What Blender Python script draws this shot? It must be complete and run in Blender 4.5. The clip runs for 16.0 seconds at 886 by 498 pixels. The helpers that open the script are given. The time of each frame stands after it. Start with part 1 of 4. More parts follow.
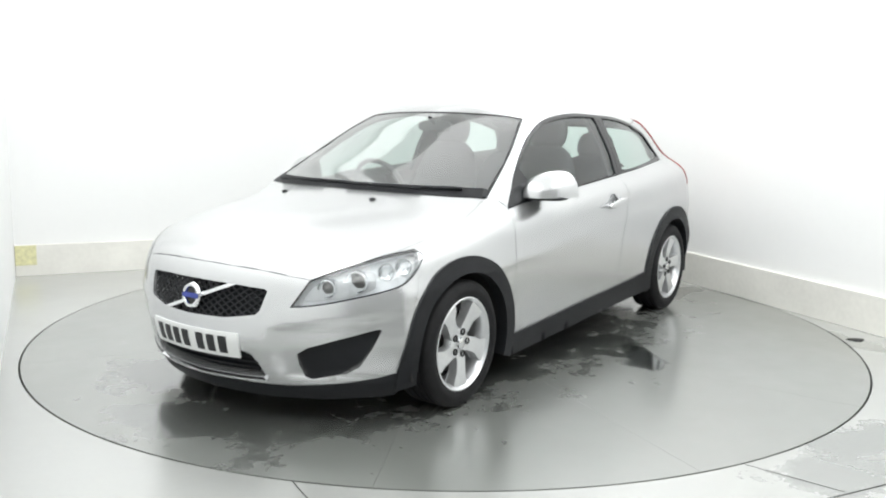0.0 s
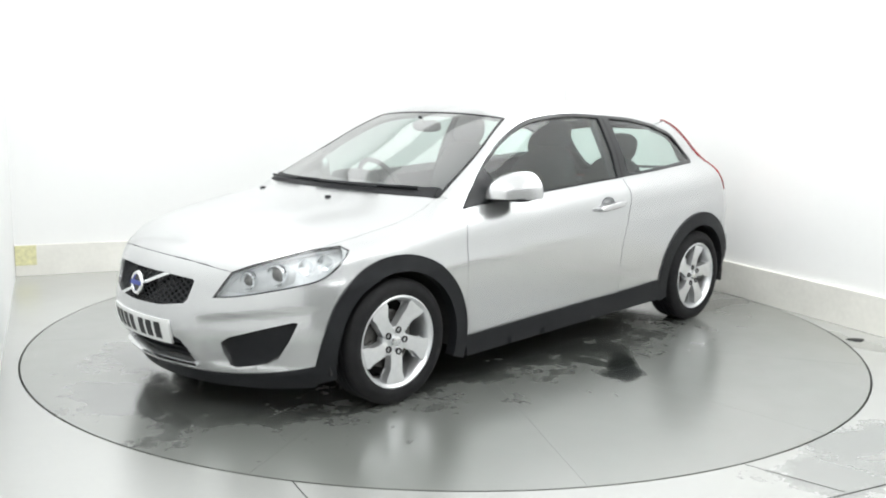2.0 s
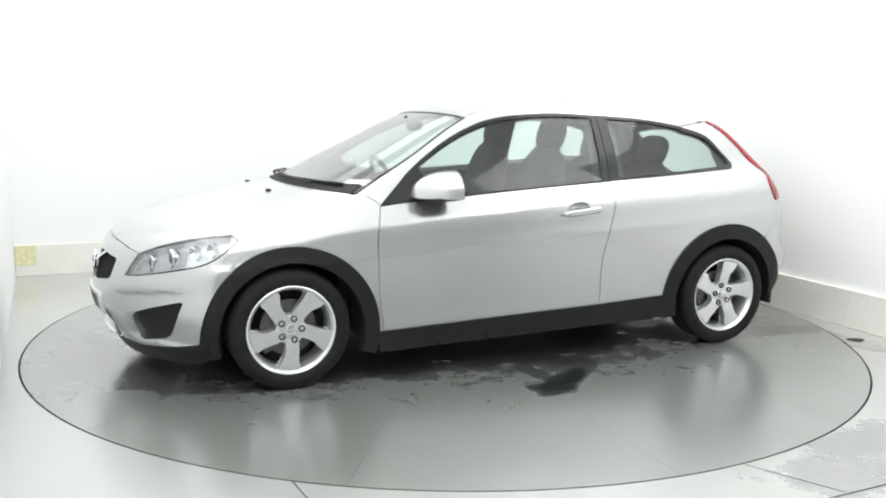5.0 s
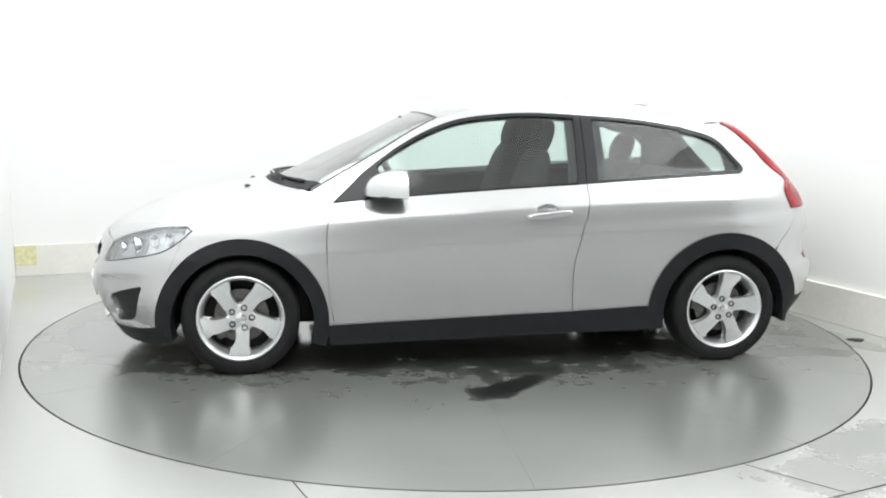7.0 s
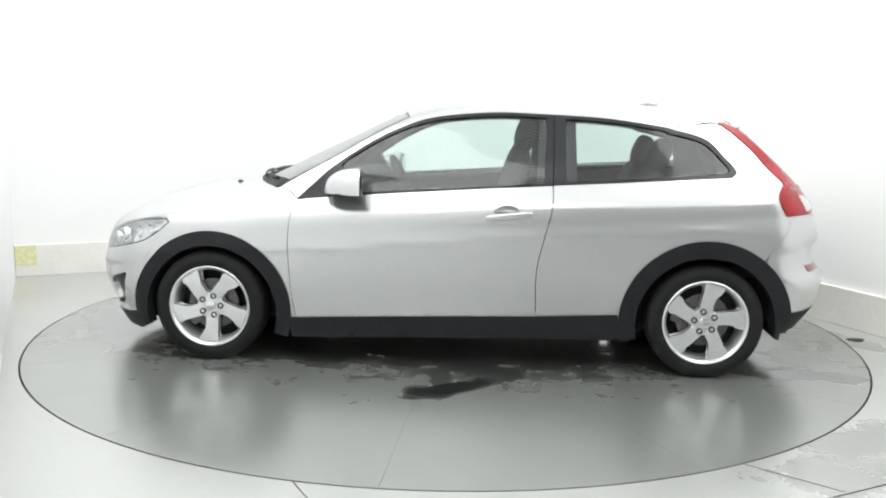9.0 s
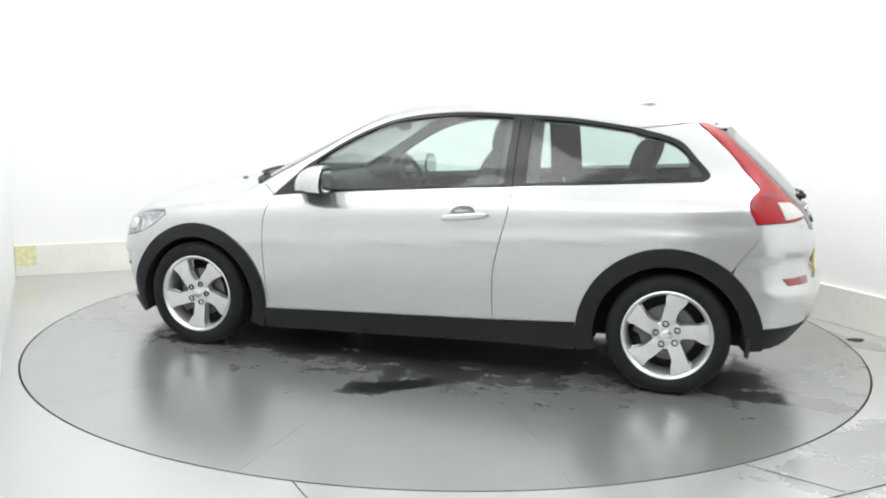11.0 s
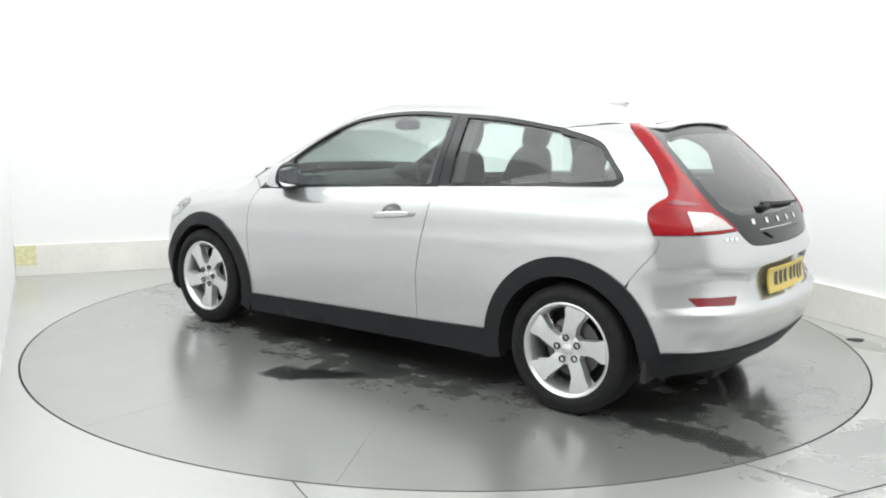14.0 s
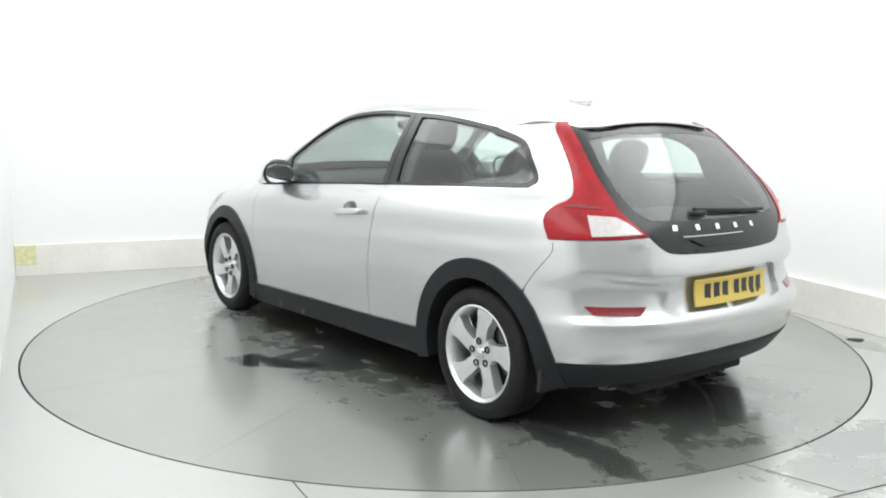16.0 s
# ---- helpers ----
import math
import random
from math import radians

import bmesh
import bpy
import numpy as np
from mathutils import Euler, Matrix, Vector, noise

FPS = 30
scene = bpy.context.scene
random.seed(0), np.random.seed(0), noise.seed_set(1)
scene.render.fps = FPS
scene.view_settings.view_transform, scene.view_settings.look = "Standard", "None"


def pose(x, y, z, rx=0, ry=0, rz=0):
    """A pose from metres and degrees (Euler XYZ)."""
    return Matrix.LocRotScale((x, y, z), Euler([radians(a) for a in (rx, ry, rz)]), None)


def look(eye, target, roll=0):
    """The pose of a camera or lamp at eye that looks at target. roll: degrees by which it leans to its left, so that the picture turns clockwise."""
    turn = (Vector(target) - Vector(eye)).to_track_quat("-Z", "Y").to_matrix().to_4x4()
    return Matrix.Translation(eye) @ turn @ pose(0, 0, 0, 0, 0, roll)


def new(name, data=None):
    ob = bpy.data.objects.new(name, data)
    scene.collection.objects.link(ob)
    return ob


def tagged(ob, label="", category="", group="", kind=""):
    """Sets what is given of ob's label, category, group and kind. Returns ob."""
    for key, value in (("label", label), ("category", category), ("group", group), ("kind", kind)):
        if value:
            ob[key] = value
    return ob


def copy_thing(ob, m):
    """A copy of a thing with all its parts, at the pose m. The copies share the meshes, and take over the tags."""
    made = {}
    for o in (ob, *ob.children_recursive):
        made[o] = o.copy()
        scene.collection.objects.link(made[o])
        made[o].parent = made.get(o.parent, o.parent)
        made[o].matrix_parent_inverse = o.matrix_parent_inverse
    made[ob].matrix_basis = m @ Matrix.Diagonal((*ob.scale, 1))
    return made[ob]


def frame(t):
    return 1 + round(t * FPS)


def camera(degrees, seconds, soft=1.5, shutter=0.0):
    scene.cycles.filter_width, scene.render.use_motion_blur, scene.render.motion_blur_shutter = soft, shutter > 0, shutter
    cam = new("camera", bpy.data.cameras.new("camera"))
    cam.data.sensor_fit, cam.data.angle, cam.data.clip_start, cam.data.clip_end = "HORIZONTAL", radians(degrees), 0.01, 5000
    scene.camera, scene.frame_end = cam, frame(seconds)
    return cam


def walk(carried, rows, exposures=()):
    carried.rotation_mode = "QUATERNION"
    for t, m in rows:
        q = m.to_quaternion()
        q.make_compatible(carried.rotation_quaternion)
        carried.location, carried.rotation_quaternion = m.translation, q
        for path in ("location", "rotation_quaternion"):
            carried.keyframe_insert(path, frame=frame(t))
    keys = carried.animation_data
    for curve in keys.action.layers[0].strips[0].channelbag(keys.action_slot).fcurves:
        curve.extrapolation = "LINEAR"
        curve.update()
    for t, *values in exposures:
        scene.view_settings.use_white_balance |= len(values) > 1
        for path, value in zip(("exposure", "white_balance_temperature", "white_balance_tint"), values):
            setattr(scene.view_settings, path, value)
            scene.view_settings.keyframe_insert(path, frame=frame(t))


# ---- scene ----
cam = camera(53.71, 16.0, soft=2.0)
EYE = (0.0, -5.519, 1.382)
AIM = (-0.00417, -4.53145, 1.22475)
walk(cam, [(0.0, look(EYE, AIM, 0.99)), (16.0, look(EYE, AIM, 0.99))])
scene.view_settings.exposure = 0.0

# ---- light ----
world = bpy.data.worlds.new("world")
scene.world = world
world.use_nodes = True
world.node_tree.nodes["Background"].inputs[0].default_value = (0.9, 1.0, 0.97, 1)
world.node_tree.nodes["Background"].inputs[1].default_value = 0.2

# the booth: a right-angled room, its back left corner at the origin of this pose
ROOM = Matrix.Translation((-3.463, 1.377, 0)) @ Matrix.Rotation(radians(24.6), 4, "Z")
WIDE, DEEP, HIGH = 5.1, 8.6, 3.15
# ceiling lights: strips along the walls and a broad panel over the turntable: place, width, depth, watts
LAMPS = ((2.55, -0.45, 4.9, 0.7, 9), (0.78, -4.2, 1.5, 7.2, 114), (4.32, -4.2, 1.5, 7.2, 120), (2.55, -2.75, 2.2, 2.6, 14), (2.55, -5.6, 2.2, 3.0, 16), (2.55, -7.9, 3.0, 1.2, 16))
for lx, ly, wide, deep, watts in LAMPS:
    lamp = new("ceiling_lamp", bpy.data.lights.new("ceiling_lamp", "AREA"))
    lamp.data.shape, lamp.data.size, lamp.data.size_y, lamp.data.energy = "RECTANGLE", wide, deep, watts
    lamp.data.color = (0.985, 1.0, 1.0)
    lamp.matrix_world = ROOM @ Matrix.Translation((lx, ly, HIGH - 0.06))


# ---- materials ----
def material(name, colour, rough=0.5, metal=0.0, coat=0.0, spot=0.0, scale=8.0, bump=0.0, bump_scale=300.0, spec=0.5, rough_spot=0.0):
    """A surface whose colour and roughness vary by noise at two scales, with fine relief."""
    m = bpy.data.materials.new(name)
    m.use_nodes = True
    nt = m.node_tree
    b = nt.nodes["Principled BSDF"]
    b.inputs["Base Color"].default_value = (*colour, 1)
    b.inputs["Roughness"].default_value, b.inputs["Metallic"].default_value = rough, metal
    b.inputs["Coat Weight"].default_value, b.inputs["Coat Roughness"].default_value = coat, 0.04
    b.inputs["Specular IOR Level"].default_value = spec
    tc = nt.nodes.new("ShaderNodeTexCoord")
    if spot or rough_spot:
        a, c = nt.nodes.new("ShaderNodeTexNoise"), nt.nodes.new("ShaderNodeTexNoise")
        a.inputs["Scale"].default_value, a.inputs["Detail"].default_value = scale, 6
        c.inputs["Scale"].default_value, c.inputs["Detail"].default_value = scale * 14, 4
        mix = nt.nodes.new("ShaderNodeMath")
        mix.operation = "MULTIPLY_ADD"
        mix.inputs[1].default_value = 0.35
        for n in (a, c):
            nt.links.new(tc.outputs["Object"], n.inputs["Vector"])
        nt.links.new(c.outputs["Fac"], mix.inputs[0])
        nt.links.new(a.outputs["Fac"], mix.inputs[2])
        if spot:
            r = nt.nodes.new("ShaderNodeMapRange")
            r.inputs["From Min"].default_value, r.inputs["From Max"].default_value = 0.4, 0.95
            r.inputs["To Min"].default_value, r.inputs["To Max"].default_value = 1 - spot, 1 + spot
            mul = nt.nodes.new("ShaderNodeVectorMath")
            mul.operation = "SCALE"
            mul.inputs[0].default_value = colour
            nt.links.new(mix.outputs[0], r.inputs["Value"])
            nt.links.new(r.outputs[0], mul.inputs["Scale"])
            nt.links.new(mul.outputs[0], b.inputs["Base Color"])
        if rough_spot:
            r = nt.nodes.new("ShaderNodeMapRange")
            r.inputs["From Min"].default_value, r.inputs["From Max"].default_value = 0.4, 0.95
            r.inputs["To Min"].default_value, r.inputs["To Max"].default_value = rough - rough_spot, rough + rough_spot
            nt.links.new(mix.outputs[0], r.inputs["Value"])
            nt.links.new(r.outputs[0], b.inputs["Roughness"])
    if bump:
        n, bp = nt.nodes.new("ShaderNodeTexNoise"), nt.nodes.new("ShaderNodeBump")
        n.inputs["Scale"].default_value, n.inputs["Detail"].default_value = bump_scale, 3
        bp.inputs["Strength"].default_value, bp.inputs["Distance"].default_value = bump, 0.002
        nt.links.new(tc.outputs["Object"], n.inputs["Vector"])
        nt.links.new(n.outputs["Fac"], bp.inputs["Height"])
        nt.links.new(bp.outputs["Normal"], b.inputs["Normal"])
    return m


def glass(name, tint, gloss=0.05, rise=5.0):
    """Thin glazing: clear by its tint, with a mirror gloss that grows towards grazing angles."""
    m = bpy.data.materials.new(name)
    m.use_nodes = True
    nt = m.node_tree
    nt.nodes.remove(nt.nodes["Principled BSDF"])
    t, g, mx, f, p, r = (nt.nodes.new(k) for k in ("ShaderNodeBsdfTransparent", "ShaderNodeBsdfGlossy", "ShaderNodeMixShader", "ShaderNodeLayerWeight", "ShaderNodeMath", "ShaderNodeMath"))
    t.inputs[0].default_value = (*tint, 1)
    g.inputs["Roughness"].default_value = 0.06
    f.inputs["Blend"].default_value = 0.5
    p.operation, p.inputs[1].default_value = "POWER", rise
    r.operation, r.inputs[1].default_value, r.inputs[2].default_value = "MULTIPLY_ADD", 1 - gloss, gloss
    nt.links.new(f.outputs["Facing"], p.inputs[0])
    nt.links.new(p.outputs[0], r.inputs[0])
    nt.links.new(r.outputs[0], mx.inputs[0])
    nt.links.new(t.outputs[0], mx.inputs[1])
    nt.links.new(g.outputs[0], mx.inputs[2])
    nt.links.new(mx.outputs[0], nt.nodes["Material Output"].inputs["Surface"])
    return m


def concrete(name, blobs, colour, wet_shade):
    """Painted concrete: pale grey with scuffs; damp stains and painted shade lie where the blobs (x, y, half length,
    half width, turn) say.
    """
    m = bpy.data.materials.new(name)
    m.use_nodes = True
    nt = m.node_tree
    b, link = nt.nodes["Principled BSDF"], nt.links.new

    def node(kind, **inputs):
        n = nt.nodes.new(kind)
        for k, v in inputs.items():
            n.inputs[k.replace("_", " ")].default_value = v
        return n

    def maths(op, a, c=None, d=None, clamp=False):
        n = nt.nodes.new("ShaderNodeMath")
        n.operation, n.use_clamp = op, clamp
        for i, v in enumerate((a, c, d)):
            if v is None:
                continue
            if isinstance(v, (int, float)):
                n.inputs[i].default_value = v
            else:
                link(v, n.inputs[i])
        return n.outputs[0]

    tc = node("ShaderNodeTexCoord")
    warp = node("ShaderNodeTexNoise", Scale=4.2, Detail=7.0, Roughness=0.68)
    link(tc.outputs["Object"], warp.inputs["Vector"])
    fine = node("ShaderNodeTexNoise", Scale=34.0, Detail=2.0, Roughness=0.5)
    link(tc.outputs["Object"], fine.inputs["Vector"])
    cloud = node("ShaderNodeTexNoise", Scale=0.9, Detail=4.0, Roughness=0.5)
    link(tc.outputs["Object"], cloud.inputs["Vector"])
    stain_shade = 0.0
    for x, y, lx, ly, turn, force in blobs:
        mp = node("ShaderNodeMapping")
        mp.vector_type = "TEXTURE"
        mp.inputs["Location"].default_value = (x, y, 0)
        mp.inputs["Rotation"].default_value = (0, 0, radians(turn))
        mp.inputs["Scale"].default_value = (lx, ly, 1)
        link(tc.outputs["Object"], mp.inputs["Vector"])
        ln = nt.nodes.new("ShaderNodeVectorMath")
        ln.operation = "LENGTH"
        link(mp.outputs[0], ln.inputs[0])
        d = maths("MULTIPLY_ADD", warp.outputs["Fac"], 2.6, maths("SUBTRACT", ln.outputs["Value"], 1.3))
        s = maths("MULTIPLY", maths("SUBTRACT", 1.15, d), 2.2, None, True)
        stain_shade = maths("MAXIMUM", stain_shade, maths("MULTIPLY", s, force))
    speck = maths("MULTIPLY_ADD", fine.outputs["Fac"], 0.06, maths("MULTIPLY_ADD", cloud.outputs["Fac"], 0.30, 0.82))
    base = nt.nodes.new("ShaderNodeVectorMath")
    base.operation = "SCALE"
    base.inputs[0].default_value = colour
    link(speck, base.inputs["Scale"])
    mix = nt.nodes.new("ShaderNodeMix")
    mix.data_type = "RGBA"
    link(stain_shade, mix.inputs["Factor"]) if blobs else None
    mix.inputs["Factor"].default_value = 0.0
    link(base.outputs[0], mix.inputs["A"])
    mix.inputs["B"].default_value = (*wet_shade, 1)
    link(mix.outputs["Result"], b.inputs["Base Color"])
    rough = maths("MULTIPLY_ADD", fine.outputs["Fac"], 0.03, maths("MULTIPLY_ADD", warp.outputs["Fac"], 0.14, 0.22))
    if blobs:
        rough = maths("MULTIPLY", rough, maths("SUBTRACT", 1.0, maths("MULTIPLY", stain_shade, 0.72)))
    link(rough, b.inputs["Roughness"])
    b.inputs["Specular IOR Level"].default_value = 0.8
    if blobs:
        link(maths("SUBTRACT", 0.23, maths("MULTIPLY", stain_shade, 0.15)), b.inputs["Coat Roughness"])
    b.inputs["Coat Weight"].default_value, b.inputs["Coat Roughness"].default_value, b.inputs["Coat IOR"].default_value = 1.0, 0.23, 2.2
    bp = node("ShaderNodeBump", Strength=0.03, Distance=0.004)
    swell = node("ShaderNodeTexNoise", Scale=7.0, Detail=1.0, Roughness=0.4)
    link(tc.outputs["Object"], swell.inputs["Vector"])
    link(swell.outputs["Fac"], bp.inputs["Height"])
    link(bp.outputs["Normal"], b.inputs["Normal"])
    return m


# unseen wall behind the camera: greyed so the car's flank reflects less light
FRONT_DIM_PAINT = material("dimming_grey_wall_paint", (0.30, 0.304, 0.30), 0.6, spot=0.03, scale=1.2, bump=0.05, bump_scale=120)
WALL_PAINT = material("white_wall_paint", (0.88, 0.885, 0.88), 0.6, spot=0.015, scale=1.2, bump=0.05, bump_scale=120)
KERB_PAINT = material("cream_kerb_paint", (0.80, 0.79, 0.74), 0.5, spot=0.10, scale=2.0, bump=0.08, bump_scale=90)
TAPE = material("faded_yellow_tape", (0.72, 0.70, 0.42), 0.6, spot=0.2, scale=30)
PAINT = material("silver_metallic_paint", (0.60, 0.607, 0.612), 0.24, 0.80, 0.3, spot=0.012, scale=3)
PLASTIC = material("black_grained_plastic", (0.015, 0.016, 0.018), 0.5, spot=0.15, scale=20, bump=0.25, bump_scale=900, spec=0.2)
GLOSS_BLACK = material("gloss_black_trim", (0.014, 0.015, 0.017), 0.2, spot=0.1, scale=10, spec=0.4)
RUBBER = material("tyre_rubber", (0.014, 0.014, 0.015), 0.65, spot=0.25, scale=25, bump=0.3, bump_scale=400, spec=0.2)
ALLOY = material("silver_alloy", (0.74, 0.75, 0.76), 0.30, 0.75, 0.2, spot=0.05, scale=40)
STEEL = material("dull_brake_steel", (0.16, 0.155, 0.15), 0.45, 0.9, spot=0.25, scale=60)
LAMP_BOWL = material("bright_lamp_bowl", (0.82, 0.83, 0.84), 0.3, 0.1, spot=0.15, scale=26)
LAMP_MASK = material("satin_grey_lamp_mask", (0.52, 0.525, 0.53), 0.3, 0.4, spot=0.15, scale=26)
CHROME = material("chrome", (0.80, 0.81, 0.82), 0.10, 1.0)
SEAT_CLOTH = material("charcoal_seat_cloth", (0.032, 0.034, 0.036), 0.85, spot=0.15, scale=40, bump=0.3, bump_scale=700)
TRIM_DARK = material("dark_cabin_plastic", (0.052, 0.054, 0.057), 0.8, spot=0.12, scale=20, bump=0.15, bump_scale=800, spec=0.2)
LINING = material("pale_grey_headliner", (0.34, 0.34, 0.33), 0.9, spot=0.06, scale=20)
RED_LENS = material("red_lens", (0.30, 0.004, 0.009), 0.25, 0.0, 0.15, spot=0.25, scale=14, spec=0.3)
DEEP_RED = material("dark_red_reflector", (0.20, 0.012, 0.02), 0.2, 0.0, 0.5, spot=0.2, scale=60)
CLEAR_LENS = material("milky_clear_lens", (0.56, 0.53, 0.52), 0.15, 0.2, 0.6, spot=0.12, scale=60)
WHITE_PLATE = material("white_reflective_plate", (0.78, 0.79, 0.78), 0.4, spot=0.03, scale=20)
YELLOW_PLATE = material("yellow_reflective_plate", (0.62, 0.47, 0.10), 0.4, spot=0.05, scale=20)
INK = material("black_plate_ink", (0.02, 0.02, 0.022), 0.5, spot=0.1, scale=30)
BLUE = material("blue_enamel", (0.05, 0.07, 0.30), 0.25, spot=0.1, scale=50)
PIT = material("dark_gap", (0.02, 0.02, 0.02), 0.9, spot=0.3, scale=10)
SIDE_GLASS = glass("green_tinted_side_glass", (0.80, 0.895, 0.865), 0.07, 4.0)
SCREEN_GLASS = glass("green_tinted_windscreen_glass", (0.82, 0.915, 0.88), 0.12, 1.9)
REAR_GLASS = glass("green_tinted_rear_glass", (0.78, 0.88, 0.84), 0.06, 3.4)
LAMP_GLASS = glass("clear_headlight_glass", (0.93, 0.95, 0.96), 0.08, 2.6)
MIRROR = material("mirror_silver", (0.50, 0.52, 0.53), 0.02, 1.0)
TABLE_FLOOR = concrete("damp_shaded_turntable_concrete", (
    (1.62, 0.30, 0.55, 0.50, 20, 0.45), (2.08, 0.18, 0.22, 0.50, 12, 0.55), (1.75, -0.55, 0.20, 0.34, 10, 0.55), (0.75, 0.75, 0.75, 0.16, -8, 0.6), (-0.14, 1.27, 0.27, 0.09, 37, 1.0), (0.01, 1.38, 0.13, 0.11, 0, 0.9), (-0.05, 1.08, 0.07, 0.20, 10, 0.7),
    # last blob, car-sized: drip damp with the shade under the car painted in
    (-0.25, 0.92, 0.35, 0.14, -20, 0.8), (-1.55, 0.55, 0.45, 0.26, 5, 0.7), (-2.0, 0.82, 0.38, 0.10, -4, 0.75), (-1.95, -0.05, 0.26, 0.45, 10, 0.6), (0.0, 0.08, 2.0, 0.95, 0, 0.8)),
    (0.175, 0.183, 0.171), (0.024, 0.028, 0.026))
ROOM_FLOOR = concrete("scuffed_booth_concrete", ((1.80, -1.90, 0.34, 0.16, 35, 0.6), (1.55, -2.25, 0.30, 0.20, 35, 0.5), (2.50, -0.20, 0.25, 0.12, -65, 0.5), (1.95, 1.05, 0.22, 0.5, 25, 0.5)),
                      (0.34, 0.348, 0.332), (0.08, 0.09, 0.085))


# ---- mesh helpers ----
def finish(name, me, mat, parent=None, label=""):
    me.materials.append(mat)
    ob = new(name, me)
    ob.parent = parent
    return tagged(ob, label)


def part(name, bm, mat, parent=None, label="", smooth=True, bevel=0.0):
    if bevel:
        bmesh.ops.bevel(bm, geom=list(bm.edges), offset=bevel, segments=2, affect="EDGES", profile=0.6, clamp_overlap=True)
    me = bpy.data.meshes.new(name)
    bmesh.ops.recalc_face_normals(bm, faces=bm.faces)
    bm.to_mesh(me)
    bm.free()
    if smooth:
        me.shade_smooth()
        me.set_sharp_from_angle(angle=radians(38))
    return finish(name, me, mat, parent, label)


def block(lo, hi, m=None):
    bm = bmesh.new()
    bmesh.ops.create_cube(bm, size=1)
    for v in bm.verts:
        v.co = Vector([lo[i] + (v.co[i] + 0.5) * (hi[i] - lo[i]) for i in range(3)])
    if m:
        bm.transform(m)
    return bm


def prism(loop, low, high, axis=2):
    """A plate with the outline loop, from low to high along an axis."""
    bm = bmesh.new()
    rings = []
    for h in (low, high):
        ring = []
        for a, b in loop:
            c = [a, b]
            c.insert(axis, h)
            ring.append(bm.verts.new(c))
        rings.append(ring)
    n = len(loop)
    bm.faces.new(rings[0]), bm.faces.new(rings[1][::-1])
    for i in range(n):
        bm.faces.new((rings[0][i], rings[1][i], rings[1][(i + 1) % n], rings[0][(i + 1) % n]))
    return bm


def lathe(profile, seg=64, axis="y"):
    """A closed profile of (radius, place along the axis) turned round the axis."""
    bm = bmesh.new()
    rings = []
    for i in range(seg):
        a = 2 * math.pi * i / seg
        rings.append([bm.verts.new((r * math.cos(a), h, r * math.sin(a)) if axis == "y" else (r * math.cos(a), r * math.sin(a), h)) for r, h in profile])
    n = len(profile)
    for i in range(seg):
        p, q = rings[i], rings[(i + 1) % seg]
        for j in range(n):
            k = (j + 1) % n
            if profile[j][0] + profile[k][0] > 1e-6:
                bm.faces.new((p[j], p[k], q[k], q[j]))
    bmesh.ops.remove_doubles(bm, verts=bm.verts, dist=1e-6)
    return bm


def tube(points, radius, seg=10, taper=1.0):
    """A round bar through the points."""
    bm = bmesh.new()
    pts = [Vector(p) for p in points]
    rings = []
    for i, p in enumerate(pts):
        way = (pts[min(i + 1, len(pts) - 1)] - pts[max(i - 1, 0)]).normalized()
        u = way.cross(Vector((0, 0, 1)) if abs(way.z) < 0.9 else Vector((1, 0, 0))).normalized()
        v = way.cross(u)
        r = radius * (1 + (taper - 1) * i / (len(pts) - 1))
        rings.append([bm.verts.new(p + r * (math.cos(2 * math.pi * k / seg) * u + math.sin(2 * math.pi * k / seg) * v)) for k in range(seg)])
    for a, b in zip(rings, rings[1:]):
        for k in range(seg):
            bm.faces.new((a[k], a[(k + 1) % seg], b[(k + 1) % seg], b[k]))
    bm.faces.new(rings[0][::-1]), bm.faces.new(rings[-1])
    return bm


def pillow(centre, size, power=3.0, m=None, rows=14, cols=24):
    """A rounded block: a superellipsoid."""
    bm = bmesh.new()
    grid = []

    def s(v, e):
        return math.copysign(abs(v) ** e, v)
    for i in range(rows + 1):
        lat = math.pi * (i / rows - 0.5)
        ring = []
        for j in range(cols):
            lon = 2 * math.pi * j / cols
            e = 2 / power
            ring.append(bm.verts.new((centre[0] + size[0] / 2 * s(math.cos(lat), e) * s(math.cos(lon), e),
                                      centre[1] + size[1] / 2 * s(math.cos(lat), e) * s(math.sin(lon), e), centre[2] + size[2] / 2 * s(math.sin(lat), e))))
        grid.append(ring)
    for i in range(rows):
        for j in range(cols):
            k = (j + 1) % cols
            bm.faces.new((grid[i][j], grid[i][k], grid[i + 1][k], grid[i + 1][j]))
    bmesh.ops.remove_doubles(bm, verts=bm.verts, dist=1e-5)
    if m:
        bm.transform(m)
    return bm


def curve(points, n=6):
    """A smooth line through the points."""
    p = [np.array(q, float) for q in points]
    p = [2 * p[0] - p[1]] + p + [2 * p[-1] - p[-2]]
    out = []
    for i in range(1, len(p) - 2):
        for k in range(n):
            t = k / n
            out.append(0.5 * (2 * p[i] + (p[i + 1] - p[i - 1]) * t + (2 * p[i - 1] - 5 * p[i] + 4 * p[i + 1] - p[i + 2]) * t * t
                              + (3 * p[i] - p[i - 1] - 3 * p[i + 1] + p[i + 2]) * t ** 3))
    return [tuple(q) for q in out] + [tuple(p[-2])]


def inside(q, loop):
    hit, x, y = np.zeros(len(q), bool), q[:, 0], q[:, 1]
    for (x0, y0), (x1, y1) in zip(loop, np.roll(loop, -1, 0)):
        if y0 != y1:
            hit ^= ((y0 > y) != (y1 > y)) & (x < (x1 - x0) * (y - y0) / (y1 - y0) + x0)
    return hit


